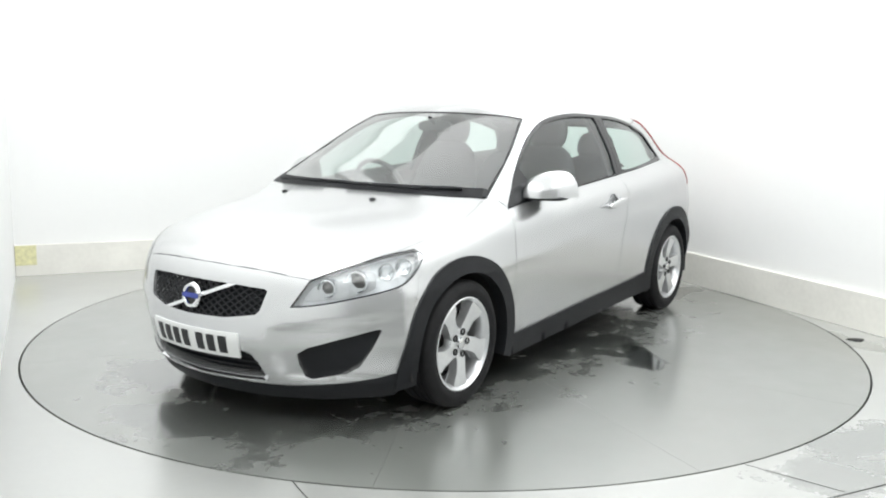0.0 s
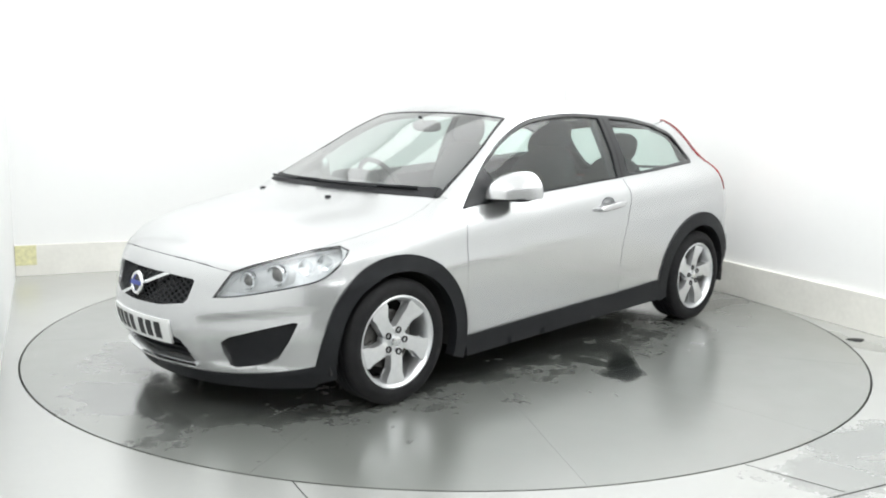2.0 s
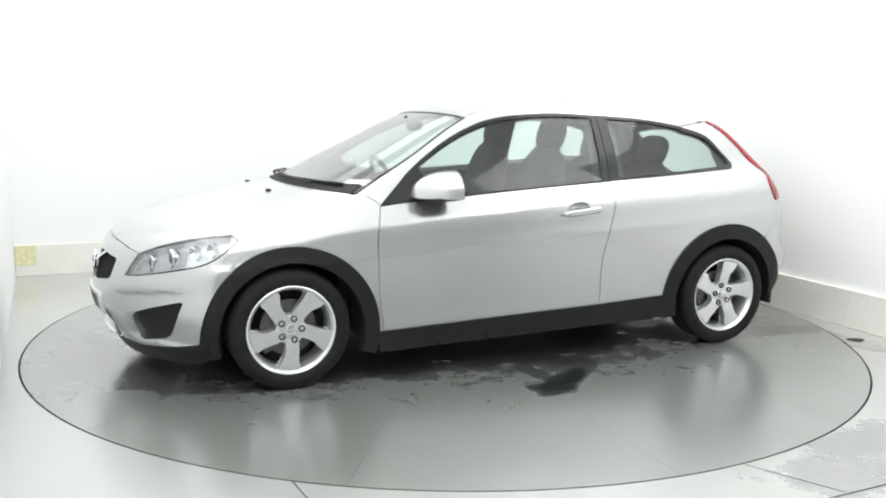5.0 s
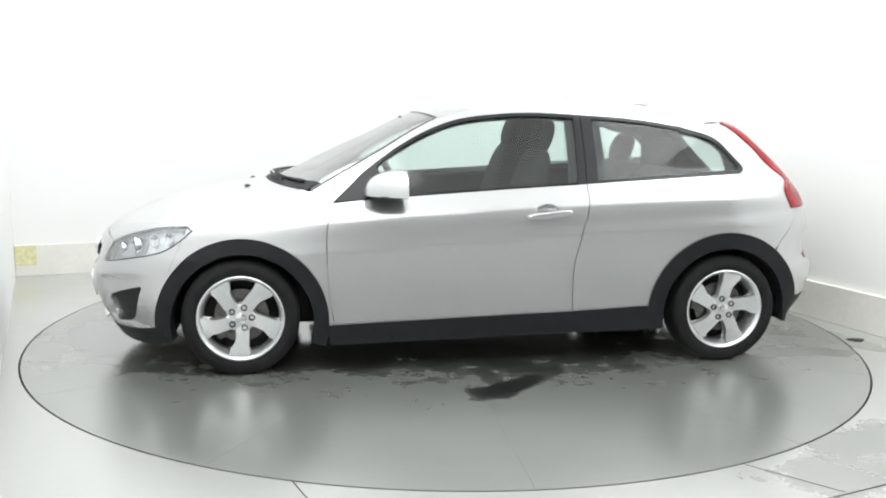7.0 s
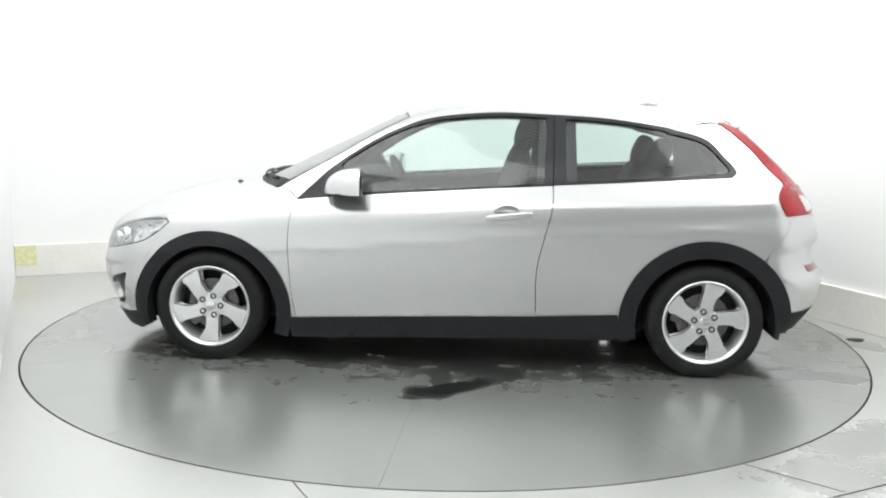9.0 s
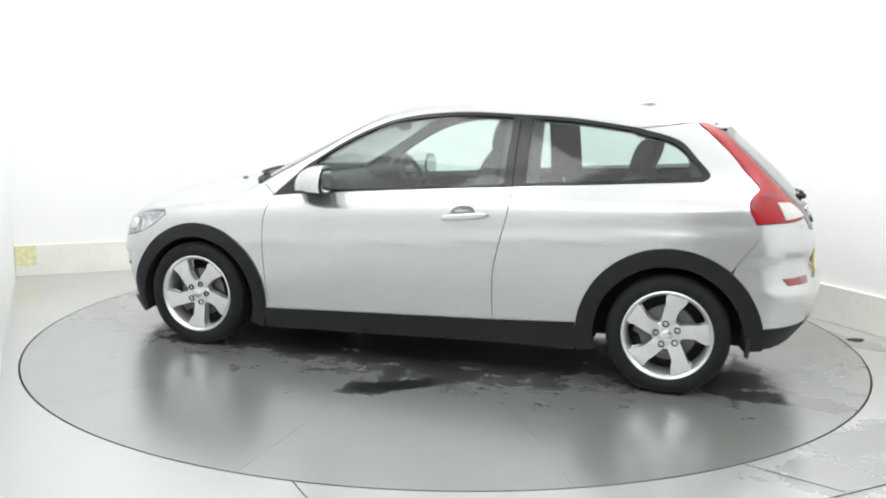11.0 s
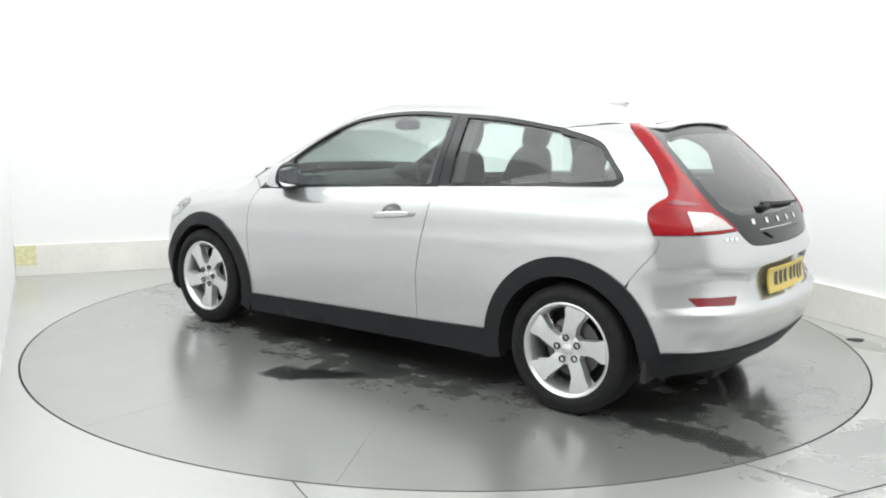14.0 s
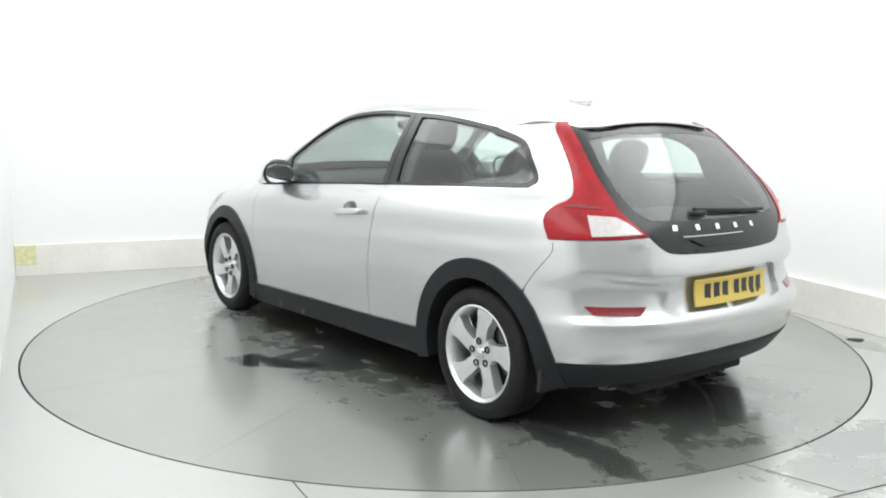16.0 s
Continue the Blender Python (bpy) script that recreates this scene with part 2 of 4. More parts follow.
def resample(loop, step):
    out = []
    for a, b in zip(loop, np.roll(loop, -1, 0)):
        d = np.linalg.norm(b - a)
        if d < 1e-6:
            continue
        n = max(1, int(math.ceil(d / step)))
        out += [a + (b - a) * k / n for k in range(n)]
    return np.array(out)


def inset(loop, by):
    """The loop drawn inwards."""
    area = 0.5 * np.sum(loop[:, 0] * np.roll(loop[:, 1], -1) - np.roll(loop[:, 0], -1) * loop[:, 1])
    e = np.roll(loop, -1, 0) - loop
    e /= np.maximum(1e-9, np.linalg.norm(e, axis=1))[:, None]
    n = np.stack([-e[:, 1], e[:, 0]], 1) * np.sign(area)
    v = n + np.roll(n, 1, 0)
    v /= np.maximum(0.35, np.sum(v * n, axis=1))[:, None]
    return loop + by * v


def fill(loops, step):
    """Triangles inside the first loop and outside the others: points, triangles, and the running numbers of each loop's points."""
    from mathutils.geometry import delaunay_2d_cdt
    pts, edges = [], []
    for lp in loops:
        k = len(pts)
        pts += list(lp)
        edges += [(k + i, k + (i + 1) % len(lp)) for i in range(len(lp))]
    lo, hi = loops[0].min(0), loops[0].max(0)
    gx, gy = np.meshgrid(np.arange(lo[0] + step * 0.4, hi[0], step), np.arange(lo[1] + step * 0.4, hi[1], step))
    g = np.stack([gx.ravel(), gy.ravel()], 1)
    keep = inside(g, loops[0])
    for lp in loops[1:]:
        keep &= ~inside(g, lp)
    g = g[keep]
    b = np.array(pts)
    if len(g):
        near = np.array([np.min(np.sum((b - q) ** 2, 1)) for q in g])
        g = g[near > (0.5 * step) ** 2]
        pts += list(g)
    v, _, f, ids, _, _ = delaunay_2d_cdt([Vector(q) for q in pts], edges, [], 0, 1e-7, True)
    v = np.array([tuple(q) for q in v])
    f = np.array([t for t in f if len(t) == 3])
    c = v[f].mean(1)
    ok = inside(c, loops[0])
    for lp in loops[1:]:
        ok &= ~inside(c, lp)
    where = {}
    for i, o in enumerate(ids):
        for k in o:
            where[k] = i
    rings, k = [], 0
    for lp in loops:
        rings.append([where[k + i] for i in range(len(lp))])
        k += len(lp)
    return v, f[ok], rings


def mono(xs, ys, x):
    """Smooth curve through (xs, ys), xs rising, with no overshoot."""
    xs, ys, x = np.asarray(xs, float), np.asarray(ys, float), np.asarray(x, float)
    h, d = np.diff(xs), np.diff(ys) / np.diff(xs)
    m = np.zeros(len(xs))
    m[0], m[-1] = d[0], d[-1]
    for i in range(1, len(xs) - 1):
        if d[i - 1] * d[i] > 0:
            w1, w2 = 2 * h[i] + h[i - 1], h[i] + 2 * h[i - 1]
            m[i] = (w1 + w2) / (w1 / d[i - 1] + w2 / d[i])
    i = np.clip(np.searchsorted(xs, x) - 1, 0, len(xs) - 2)
    t = np.clip((x - xs[i]) / h[i], -0.5, 1.5)
    return ((2 * t ** 3 - 3 * t ** 2 + 1) * ys[i] + (t ** 3 - 2 * t ** 2 + t) * h[i] * m[i]
            + (-2 * t ** 3 + 3 * t ** 2) * ys[i + 1] + (t ** 3 - t ** 2) * h[i] * m[i + 1])


# the car body: half widths by station along the car and by height over the waistline, top, nose and tail profiles
STATIONS = (-2.1, -1.7, -1.3, -0.7, 0.0, 0.8, 1.3, 1.6, 2.2)
WIDTHS = ((-0.78, (0.79, 0.845, 0.868, 0.855, 0.85, 0.855, 0.865, 0.85, 0.80)),
          (-0.50, (0.80, 0.860, 0.882, 0.872, 0.868, 0.872, 0.880, 0.865, 0.82)),
          (-0.25, (0.80, 0.855, 0.886, 0.885, 0.882, 0.884, 0.880, 0.850, 0.79)),
          (-0.08, (0.74, 0.805, 0.845, 0.865, 0.868, 0.858, 0.835, 0.790, 0.70)),
          (0.00, (0.60, 0.665, 0.728, 0.800, 0.815, 0.802, 0.77, 0.710, 0.60)),
          (0.15, (0.50, 0.565, 0.640, 0.738, 0.755, 0.730, 0.69, 0.630, 0.50)),
          (0.30, (0.43, 0.490, 0.560, 0.655, 0.675, 0.640, 0.60, 0.540, 0.40)),
          (0.50, (0.34, 0.400, 0.470, 0.540, 0.560, 0.520, 0.48, 0.420, 0.30)))
TOP = ((-2.3, 1.20), (-1.55, 1.352), (-1.3, 1.395), (-0.95, 1.438), (-0.6, 1.457), (-0.25, 1.462), (0.05, 1.447), (0.22, 1.413),
       (0.38, 1.355), (0.65, 1.225), (0.9, 1.105), (1.1, 1.008), (1.22, 0.97), (1.46, 0.93), (1.63, 0.895), (1.79, 0.85), (1.95, 0.79), (2.12, 0.70), (2.3, 0.50))
NOSE = ((0.1, 2.06), (0.2, 2.13), (0.3, 2.185), (0.42, 2.215), (0.55, 2.19), (0.65, 2.16), (0.70, 2.13), (0.8, 2.04), (1.5, 1.5))
TAIL = ((0.1, -1.85), (0.25, -1.96), (0.38, -2.05), (0.5, -2.082), (0.535, -2.080), (0.556, -2.050), (0.66, -2.028), (0.72, -2.040), (0.8, -2.02), (0.9, -1.985), (1.0, -1.91), (1.32, -1.57), (1.6, -1.28))


def creased(rows):
    """The table of half widths with the flank's crease made sharper by two in-between levels."""
    (r0, a), (r1, b), (r2, c) = rows[1], rows[2], rows[3]
    low, high = (r1 - 0.04 - r0) / (r1 - r0), 0.03 / (r2 - r1)
    return (*rows[:2], (r1 - 0.04, tuple(p + (q - p) * low for p, q in zip(a, b))), rows[2],
            (r1 + 0.03, tuple(p + (q - p) * high for p, q in zip(b, c))), *rows[3:])


WIDTHS = creased(WIDTHS)


def waist(x):
    return 0.955 - 0.065 * x


def half_width(x, z):
    rise, rows = z - waist(x), [mono(STATIONS, w, x) for _, w in WIDTHS]
    levels = [r for r, _ in WIDTHS]
    out = np.zeros(np.shape(x))
    pts = np.array(rows)
    h = np.diff(levels)
    d = np.diff(pts, axis=0) / h[:, None]
    m = np.vstack([d[:1], 0.5 * (d[1:] + d[:-1]), d[-1:]])
    i = np.clip(np.searchsorted(levels, rise) - 1, 0, len(levels) - 2)
    k = np.arange(len(rise))
    t = np.clip((rise - np.array(levels)[i]) / h[i], -1, 2)
    tc = np.clip(t, 0, 1)
    a, b, ma, mb = pts[i, k], pts[i + 1, k], m[i, k] * h[i], m[i + 1, k] * h[i]
    out = ((2 * tc ** 3 - 3 * tc ** 2 + 1) * a + (tc ** 3 - 2 * tc ** 2 + tc) * ma + (-2 * tc ** 3 + 3 * tc ** 2) * b + (tc ** 3 - tc ** 2) * mb)
    return out + np.where(t > 1, (t - 1) * mb, 0) + np.where(t < 0, t * ma, 0)


SHARP = 45.0


def field(p):
    """Below zero inside the car body, above zero outside it."""
    x, y, z = p[:, 0], np.abs(p[:, 1]), p[:, 2]
    yq = np.minimum(y, 1.0)
    def step(t):
        return 1 / (1 + np.exp(-np.clip(t, -40, 40)))
    # shallow scoop round each fog lamp opening
    scoop = 0.034 * step((yq - 0.41) / 0.014) * step((0.80 - yq) / 0.03) * step((z - 0.235) / 0.010) * step((0.452 + 0.15 * (yq - 0.4) - z) / 0.009) * step((x - 1.2) / 0.05)
    # hollow above each rear reflector, deepest under its upper crease
    hollow = 0.024 * np.clip((z - 0.555) / 0.13, 0, 1) * step((yq - 0.41) / 0.012) * step((0.745 - yq) / 0.02) * step((0.677 + 0.19 * (yq - 0.469) - z) / 0.009) * step((-1.2 - x) / 0.05)
    f = np.stack([y - half_width(x, z),
                  z - mono(*zip(*TOP), x) + 0.15 * yq ** 2 + 0.10 * yq ** 4,
                  x - mono(*zip(*NOSE), z) + 0.50 * yq ** 2 + 0.25 * yq ** 6 + scoop,
                  mono(*zip(*TAIL), z) + 0.20 * yq ** 2 + 0.45 * yq ** 6 + hollow - x])
    top = f.max(0)
    return top + np.log(np.exp(SHARP * (f - top)).sum(0)) / SHARP


def meet(origin, way, near, far):
    """Where rays leave the body, by halving."""
    lo, hi = np.full(len(origin), near, float), np.full(len(origin), far, float)
    for _ in range(34):
        mid = 0.5 * (lo + hi)
        inside = field(origin + way * mid[:, None]) < 0
        lo, hi = np.where(inside, mid, lo), np.where(inside, hi, mid)
    return origin + way * (0.5 * (lo + hi))[:, None]


def normals(p):
    e = 1e-4
    g = np.stack([field(p + e * np.eye(3)[i]) - field(p - e * np.eye(3)[i]) for i in range(3)], 1)
    return g / np.maximum(1e-9, np.linalg.norm(g, axis=1))[:, None]


NOSE_AXIS, TAIL_AXIS = 1.2, -1.1


def lift(view, uv):
    """Points of the body that lie over the points uv of a view: side (x, z), top (x, y), front and rear (turn in degrees, z)."""
    uv = np.asarray(uv, float).reshape(-1, 2)
    a, b, o = uv[:, 0], uv[:, 1], np.zeros(len(uv))
    if view == "side":
        return meet(np.stack([a, o, b], 1), np.stack([o, o + 1, o], 1), 0, 1.2)
    if view == "top":
        return meet(np.stack([a, b, o + 0.5], 1), np.stack([o, o, o + 1], 1), 0, 1.5)
    s, axis = (1, NOSE_AXIS) if view == "front" else (-1, TAIL_AXIS)
    c, d = np.cos(np.radians(a)), np.sin(np.radians(a))
    return meet(np.stack([o + axis, o, b], 1), np.stack([s * c, d, o], 1), 0, 2)


def flat(view, p):
    """The inverse of lift."""
    p = np.asarray(p, float).reshape(-1, 3)
    if view == "side":
        return p[:, [0, 2]]
    if view == "top":
        return p[:, :2]
    s, axis = (1, NOSE_AXIS) if view == "front" else (-1, TAIL_AXIS)
    return np.stack([np.degrees(np.arctan2(p[:, 1], s * (p[:, 0] - axis))), p[:, 2]], 1)


def skin(name, view, loop, mat, parent=None, holes=(), step=0.035, out=0.0, gap=0.002, depth=0.02, mirror=False, label=""):
    """A panel of the car's body: the outline in a view, laid on the body, drawn in by half the shut line, with edges turned inwards."""
    unit = np.array([1 / 60, 1.0]) if view in ("front", "rear") else np.array([1.0, 1.0])
    loops = []
    for i, lp in enumerate([loop, *holes]):
        q = resample(np.array(lp, float) * unit, step * 0.7)
        loops.append(inset(q, gap if i == 0 else -gap) if gap else q)
    v, f, rings = fill(loops, step)
    p = lift(view, v / unit)
    n = normals(p)
    p = p + out * n
    tri = p[f]
    way = np.cross(tri[:, 1] - tri[:, 0], tri[:, 2] - tri[:, 0])
    flip = np.sum(way * n[f[:, 0]], 1) < 0
    f[flip] = f[flip][:, ::-1]
    verts, faces, norms = list(p), [tuple(t) for t in f], list(n)
    if depth:
        for ring in rings:
            k, m = len(verts), len(ring)
            a = p[ring]
            t = np.roll(a, -1, 0) - np.roll(a, 1, 0)
            side = np.cross(t, n[ring])
            side /= np.maximum(1e-9, np.linalg.norm(side, axis=1))[:, None]
            verts += list(a) + list(a - depth * n[ring])
            norms += list(side) + list(side)
            for i in range(m):
                j = (i + 1) % m
                q = (k + i, k + m + i, k + m + j, k + j)
                w = np.cross(verts[q[1]] - verts[q[0]], verts[q[2]] - verts[q[0]])
                faces.append(q if np.dot(w, side[i]) > 0 else q[::-1])
    verts, norms = np.array(verts), np.array(norms)
    if mirror:
        verts, norms = verts * (1, -1, 1), norms * (1, -1, 1)
        faces = [q[::-1] for q in faces]
    me = bpy.data.meshes.new(name)
    me.from_pydata([tuple(q) for q in verts], [], faces)
    me.shade_smooth()
    me.normals_split_custom_set_from_vertices([tuple(q) for q in norms])
    return finish(name, me, mat, parent, label)


def both_halves(half):
    """A loop across the middle of the car from its half on the positive side, first and last point on the middle line, for front, rear."""
    return list(half) + [(-a, b) for a, b in half[::-1] if abs(a) > 1e-9]


def arc(cx, cz, r, a0, a1, n=28):
    return [(cx + r * math.cos(radians(a0 + (a1 - a0) * i / n)), cz + r * math.sin(radians(a0 + (a1 - a0) * i / n))) for i in range(n + 1)]


def across(view_from, pts, view_to):
    """The same line of the body in another view."""
    return [tuple(q) for q in flat(view_to, lift(view_from, pts))]


# ---- booth ----
def room_box(name, lo, hi, mat, label="", bevel=0.0):
    ob = part(name, block(lo, hi), mat, None, label, smooth=False, bevel=bevel)
    ob.matrix_world = ROOM
    return tagged(ob, kind="structure")


room_box("wall_back", (-0.12, 0, 0), (WIDE + 0.12, 0.12, HIGH), WALL_PAINT, "plain white painted booth wall")
room_box("wall_right", (WIDE, -DEEP, 0), (WIDE + 0.12, 0, HIGH), WALL_PAINT, "plain white painted booth wall")
room_box("wall_left", (-0.12, -DEEP, 0), (0, 0, HIGH), WALL_PAINT, "plain white painted booth wall")
# added out of view to close the booth; its grey tones down car reflections
room_box("wall_front", (-0.12, -DEEP - 0.12, 0), (WIDE + 0.12, -DEEP, HIGH), FRONT_DIM_PAINT, "plain grey unseen wall added behind the camera to dim reflections")
room_box("ceiling", (-0.12, -DEEP - 0.12, HIGH), (WIDE + 0.12, 0.12, HIGH + 0.12), WALL_PAINT, "plain white booth ceiling")
room_box("baseboard_back", (0.003, -0.035, 0), (WIDE - 0.035, -0.001, 0.252), KERB_PAINT, "cream painted low board along the wall foot", 0.004)
room_box("baseboard_right", (WIDE - 0.035, -DEEP + 0.003, 0), (WIDE - 0.001, -0.001, 0.252), KERB_PAINT, "cream painted low board along the wall foot", 0.004)

room_box("trim_tape", (0.004, -0.0375, 0.09), (0.16, -0.0352, 0.250), TAPE, "faded yellow tape on the end of the board", 0.0005)


def build_floor():
    rim = [ROOM @ Vector(c) for c in ((-0.1, 0.1, 0), (WIDE + 0.1, 0.1, 0), (WIDE + 0.1, -DEEP - 0.1, 0), (-0.1, -DEEP - 0.1, 0))]
    outer = resample(np.array([(c.x, c.y) for c in rim]), 0.5)
    hole = np.array([(2.494 * math.cos(2 * math.pi * i / 180), 2.494 * math.sin(2 * math.pi * i / 180)) for i in range(180)])
    v, f, rings = fill([outer, hole], 0.4)
    verts, faces = [(x, y, 0.0) for x, y in v], []
    for a, b, c in f:
        u = (v[b] - v[a])[0] * (v[c] - v[a])[1] - (v[b] - v[a])[1] * (v[c] - v[a])[0]
        faces.append((a, b, c) if u > 0 else (a, c, b))
    ring = rings[1]
    k = len(verts)
    verts += [(verts[i][0], verts[i][1], -0.12) for i in ring]
    n = len(ring)
    faces += [(ring[i], k + i, k + (i + 1) % n, ring[(i + 1) % n]) for i in range(n)]
    me = bpy.data.meshes.new("floor")
    me.from_pydata(verts, [], faces)
    tagged(finish("floor", me, ROOM_FLOOR, None, "pale grey painted concrete floor with damp scuffs"), kind="structure")
    pit = part("floor_pit", lathe([(0.0, -0.14), (2.6, -0.14), (2.6, -0.12), (0.0, -0.12)], 64, "z"), PIT, None, "dark shallow pit under the turntable")
    tagged(pit, kind="structure")
    for a, b, w in (((1.30, -2.545), (2.35, -2.035), 0.0032), ((-0.56, -2.43), (-0.40, -2.72), 0.0022), ((1.20, -2.18), (1.50, -2.43), 0.0012)):
        a, b = Vector((*a, 0)), Vector((*b, 0))
        s = (b - a).normalized().cross(Vector((0, 0, 1))) * w
        bm = prism([(q.x, q.y) for q in (a + s, b + s, b - s, a - s)], -0.004, 0.0012)
        tagged(part("floor_joint", bm, PIT, None, "thin dark joint line in the floor", smooth=False), kind="structure")
    bm = prism([(2.577 + 0.05 * math.cos(a) * (1 + 0.3 * math.sin(3 * a)), -0.173 + 0.035 * math.sin(a)) for a in np.linspace(0, 6.1, 14)], -0.004, 0.004)
    tagged(part("floor_plug", bm, PIT, None, "small dark plug set in the floor", smooth=False), kind="structure")


build_floor()


def build_turntable():
    table = tagged(new("turntable"), "round pale grey turntable with damp stains and painted shade under the car, flush with floor", "turntable")
    rim = 2.484
    for i in range(12):
        loop = [(0.0, 0.0)] + [(rim * math.cos(radians(a)), rim * math.sin(radians(a))) for a in np.linspace(0, 30, 16)]
        a0 = -1.5 + 30 * i
        loop = inset(np.array(loop), 0.0006)
        c, s = math.cos(radians(a0)), math.sin(radians(a0))
        bm = prism([(x * c - y * s, x * s + y * c) for x, y in loop], -0.08, 0.0)
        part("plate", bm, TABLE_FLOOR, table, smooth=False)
    part("carrier", lathe([(0.0, -0.10), (2.45, -0.10), (2.45, -0.082), (0.0, -0.082)], 96, "z"), PIT, table, "dark steel carrier disc")
    return table


turntable = build_turntable()

# ---- the car: lines of the body ----
car = tagged(new("car"), "silver three-door hatchback with black wheel arch trims, parked on turntable", "car")

HUB_F, HUB_R, AXLE = 1.332, -1.325, 0.302
ARCH_F, ARCH_R = (1.32, 0.275), (-1.322, 0.287)
ARCH_OUT, ARCH_IN = 0.440, 0.362
REAR_OUT = 0.450

WIN_TOP = curve([(0.854, 0.897), (0.76, 0.985), (0.669, 1.070), (0.490, 1.193), (0.307, 1.286), (0.123, 1.341), (-0.186, 1.371), (-0.497, 1.364), (-0.810, 1.347), (-1.124, 1.305)], 5)
WIN_END = curve([(-1.124, 1.305), (-1.318, 1.251), (-1.415, 1.160), (-1.480, 1.086), (-1.452, 1.052)], 4)
WIN_LOW = curve([(-1.452, 1.052), (-0.782, 1.014), (-0.174, 0.977), (0.425, 0.933), (0.854, 0.897)], 5)
SPLIT = -0.512


def clip_x(line, lo, hi):
    return [q for q in line if lo < q[0] < hi]


def at_x(line, x):
    s = sorted(line)
    return float(np.interp(x, [q[0] for q in s], [q[1] for q in s]))


DOOR_FRONT = curve([(0.860, 0.894), (0.889, 0.770), (0.892, 0.620), (0.880, 0.410), (0.852, 0.252)], 5)
DOOR_REAR = curve([(-0.439, 0.302), (-0.436, 0.543), (-0.472, 0.727), (-0.508, 0.877), (SPLIT, at_x(WIN_LOW, SPLIT))], 5)
SILL_TOP = curve([(0.852, 0.252), (0.116, 0.280), (-0.439, 0.302)], 4)

# lamps
LAMP_TOP = curve([(33.2, 0.665), (40.5, 0.708), (52.5, 0.757), (62.6, 0.773)], 6)
LAMP_LOW = curve([(65.3, 0.751), (62.4, 0.698), (56.9, 0.638), (47.4, 0.600), (35.1, 0.561), (28.5, 0.550)], 6)
LAMP_IN = curve([(28.5, 0.550), (30.9, 0.609), (33.2, 0.665)], 4)
LAMP = LAMP_TOP + LAMP_LOW + LAMP_IN[1:-1]
TAIL_OUT = curve([(53.6, 0.868), (55.0, 0.930), (54.7, 0.970), (52.6, 1.000), (49.6, 1.024), (48.6, 1.050), (48.9, 1.09), (50.5, 1.16), (52.6, 1.215), (55.0, 1.262), (57.6, 1.312), (58.0, 1.334)], 4)
TAIL_IN = curve([(53.5, 1.338), (50.4, 1.295), (46.9, 1.234), (42.0, 1.105), (38.3, 1.020), (35.6, 0.962), (29.5, 0.877)], 4)
TAIL_LAMP = TAIL_OUT + TAIL_IN + [(37.0, 0.872)]

# bonnet: its rear edge bows forward, its sides run to the headlights
HOOD_REAR = [(1.225 - 0.42 * y * y - 0.05 * y ** 4, y) for y in np.linspace(0, 0.735, 12)]
LAMP_TOP_3 = lift("front", LAMP_TOP)
CUT = next(i for i, q in enumerate(LAMP_TOP) if q[0] > 55)
HOOD_SIDE = curve([tuple(LAMP_TOP_3[CUT][:2]), (1.50, 0.752), (1.25, 0.748), tuple(HOOD_REAR[-1])], 5)
HOOD_NOSE = [(0.0, 0.700), (10, 0.698), (20, 0.691), (28, 0.676)]
hood_half = across("front", HOOD_NOSE + LAMP_TOP[:CUT], "top") + HOOD_SIDE
hood_half += HOOD_REAR[-2::-1]

# windscreen and roof
SCREEN_TOP = [(0.345 - 0.22 * y * y, y) for y in np.linspace(0, 0.545, 10)]
SCREEN_SIDE = curve([SCREEN_TOP[-1], (0.62, 0.660), (0.965, 0.742)], 6)
SCREEN_LOW = [(1.205 - 0.40 * y * y - 0.05 * y ** 4, y) for y in np.linspace(0.742, 0, 12)]
screen_half = SCREEN_TOP + SCREEN_SIDE[1:] + SCREEN_LOW[1:]
ROOF_EDGE = WIN_TOP + [(-1.26, 1.322), (-1.412, 1.336)]
ROOF_BACK = [(-1.500 + 0.02 * (y / 0.49) ** 2, y) for y in np.linspace(0.47, 0, 8)]
roof_half = SCREEN_TOP + SCREEN_SIDE[1:] + across("side", ROOF_EDGE, "top") + ROOF_BACK

# nose and tail
CORNER = curve([(1.600, 0.748), (1.640, 0.660), (1.700, 0.520)], 4)
NOSE_ARC = arc(*ARCH_F, ARCH_OUT - 0.012, 33, 0, 8)
LIP = curve([(57.5, 0.268), (52, 0.240), (40, 0.212), (24, 0.192), (0, 0.190)], 4)
SEAM = curve([(-1.722, 0.868), (-1.728, 0.809), (-1.654, 0.707), (-1.625, 0.665)], 4)
TAIL_ARC = arc(*ARCH_R, REAR_OUT - 0.012, 131, 172, 10)
REAR_LOW = curve([(50.0, 0.362), (38, 0.360), (28, 0.360), (10, 0.368), (0, 0.370)], 4)
PANE_LOW = curve([(29.5, 0.877), (26.5, 0.835), (22.5, 0.806), (12.0, 0.797), (0, 0.795)], 4)


def mirrored_top(half):
    return list(half) + [(x, -y) for x, y in half[::-1] if abs(y) > 1e-9]


skin("bonnet", "top", mirrored_top(hood_half), PAINT, car, step=0.045, gap=0.0004, label="silver bonnet with a low centre rise")
roof = skin("roof", "top", mirrored_top(roof_half), PAINT, car, step=0.045, label="silver roof panel with slim screen pillars")
headliner = mirrored_top(SCREEN_TOP + across("side", clip_x(ROOF_EDGE, -1.5, 0.28), "top") + ROOF_BACK)
skin("headliner", "top", headliner, LINING, car, step=0.07, out=-0.035, gap=0.03, depth=0, label="pale grey headliner")

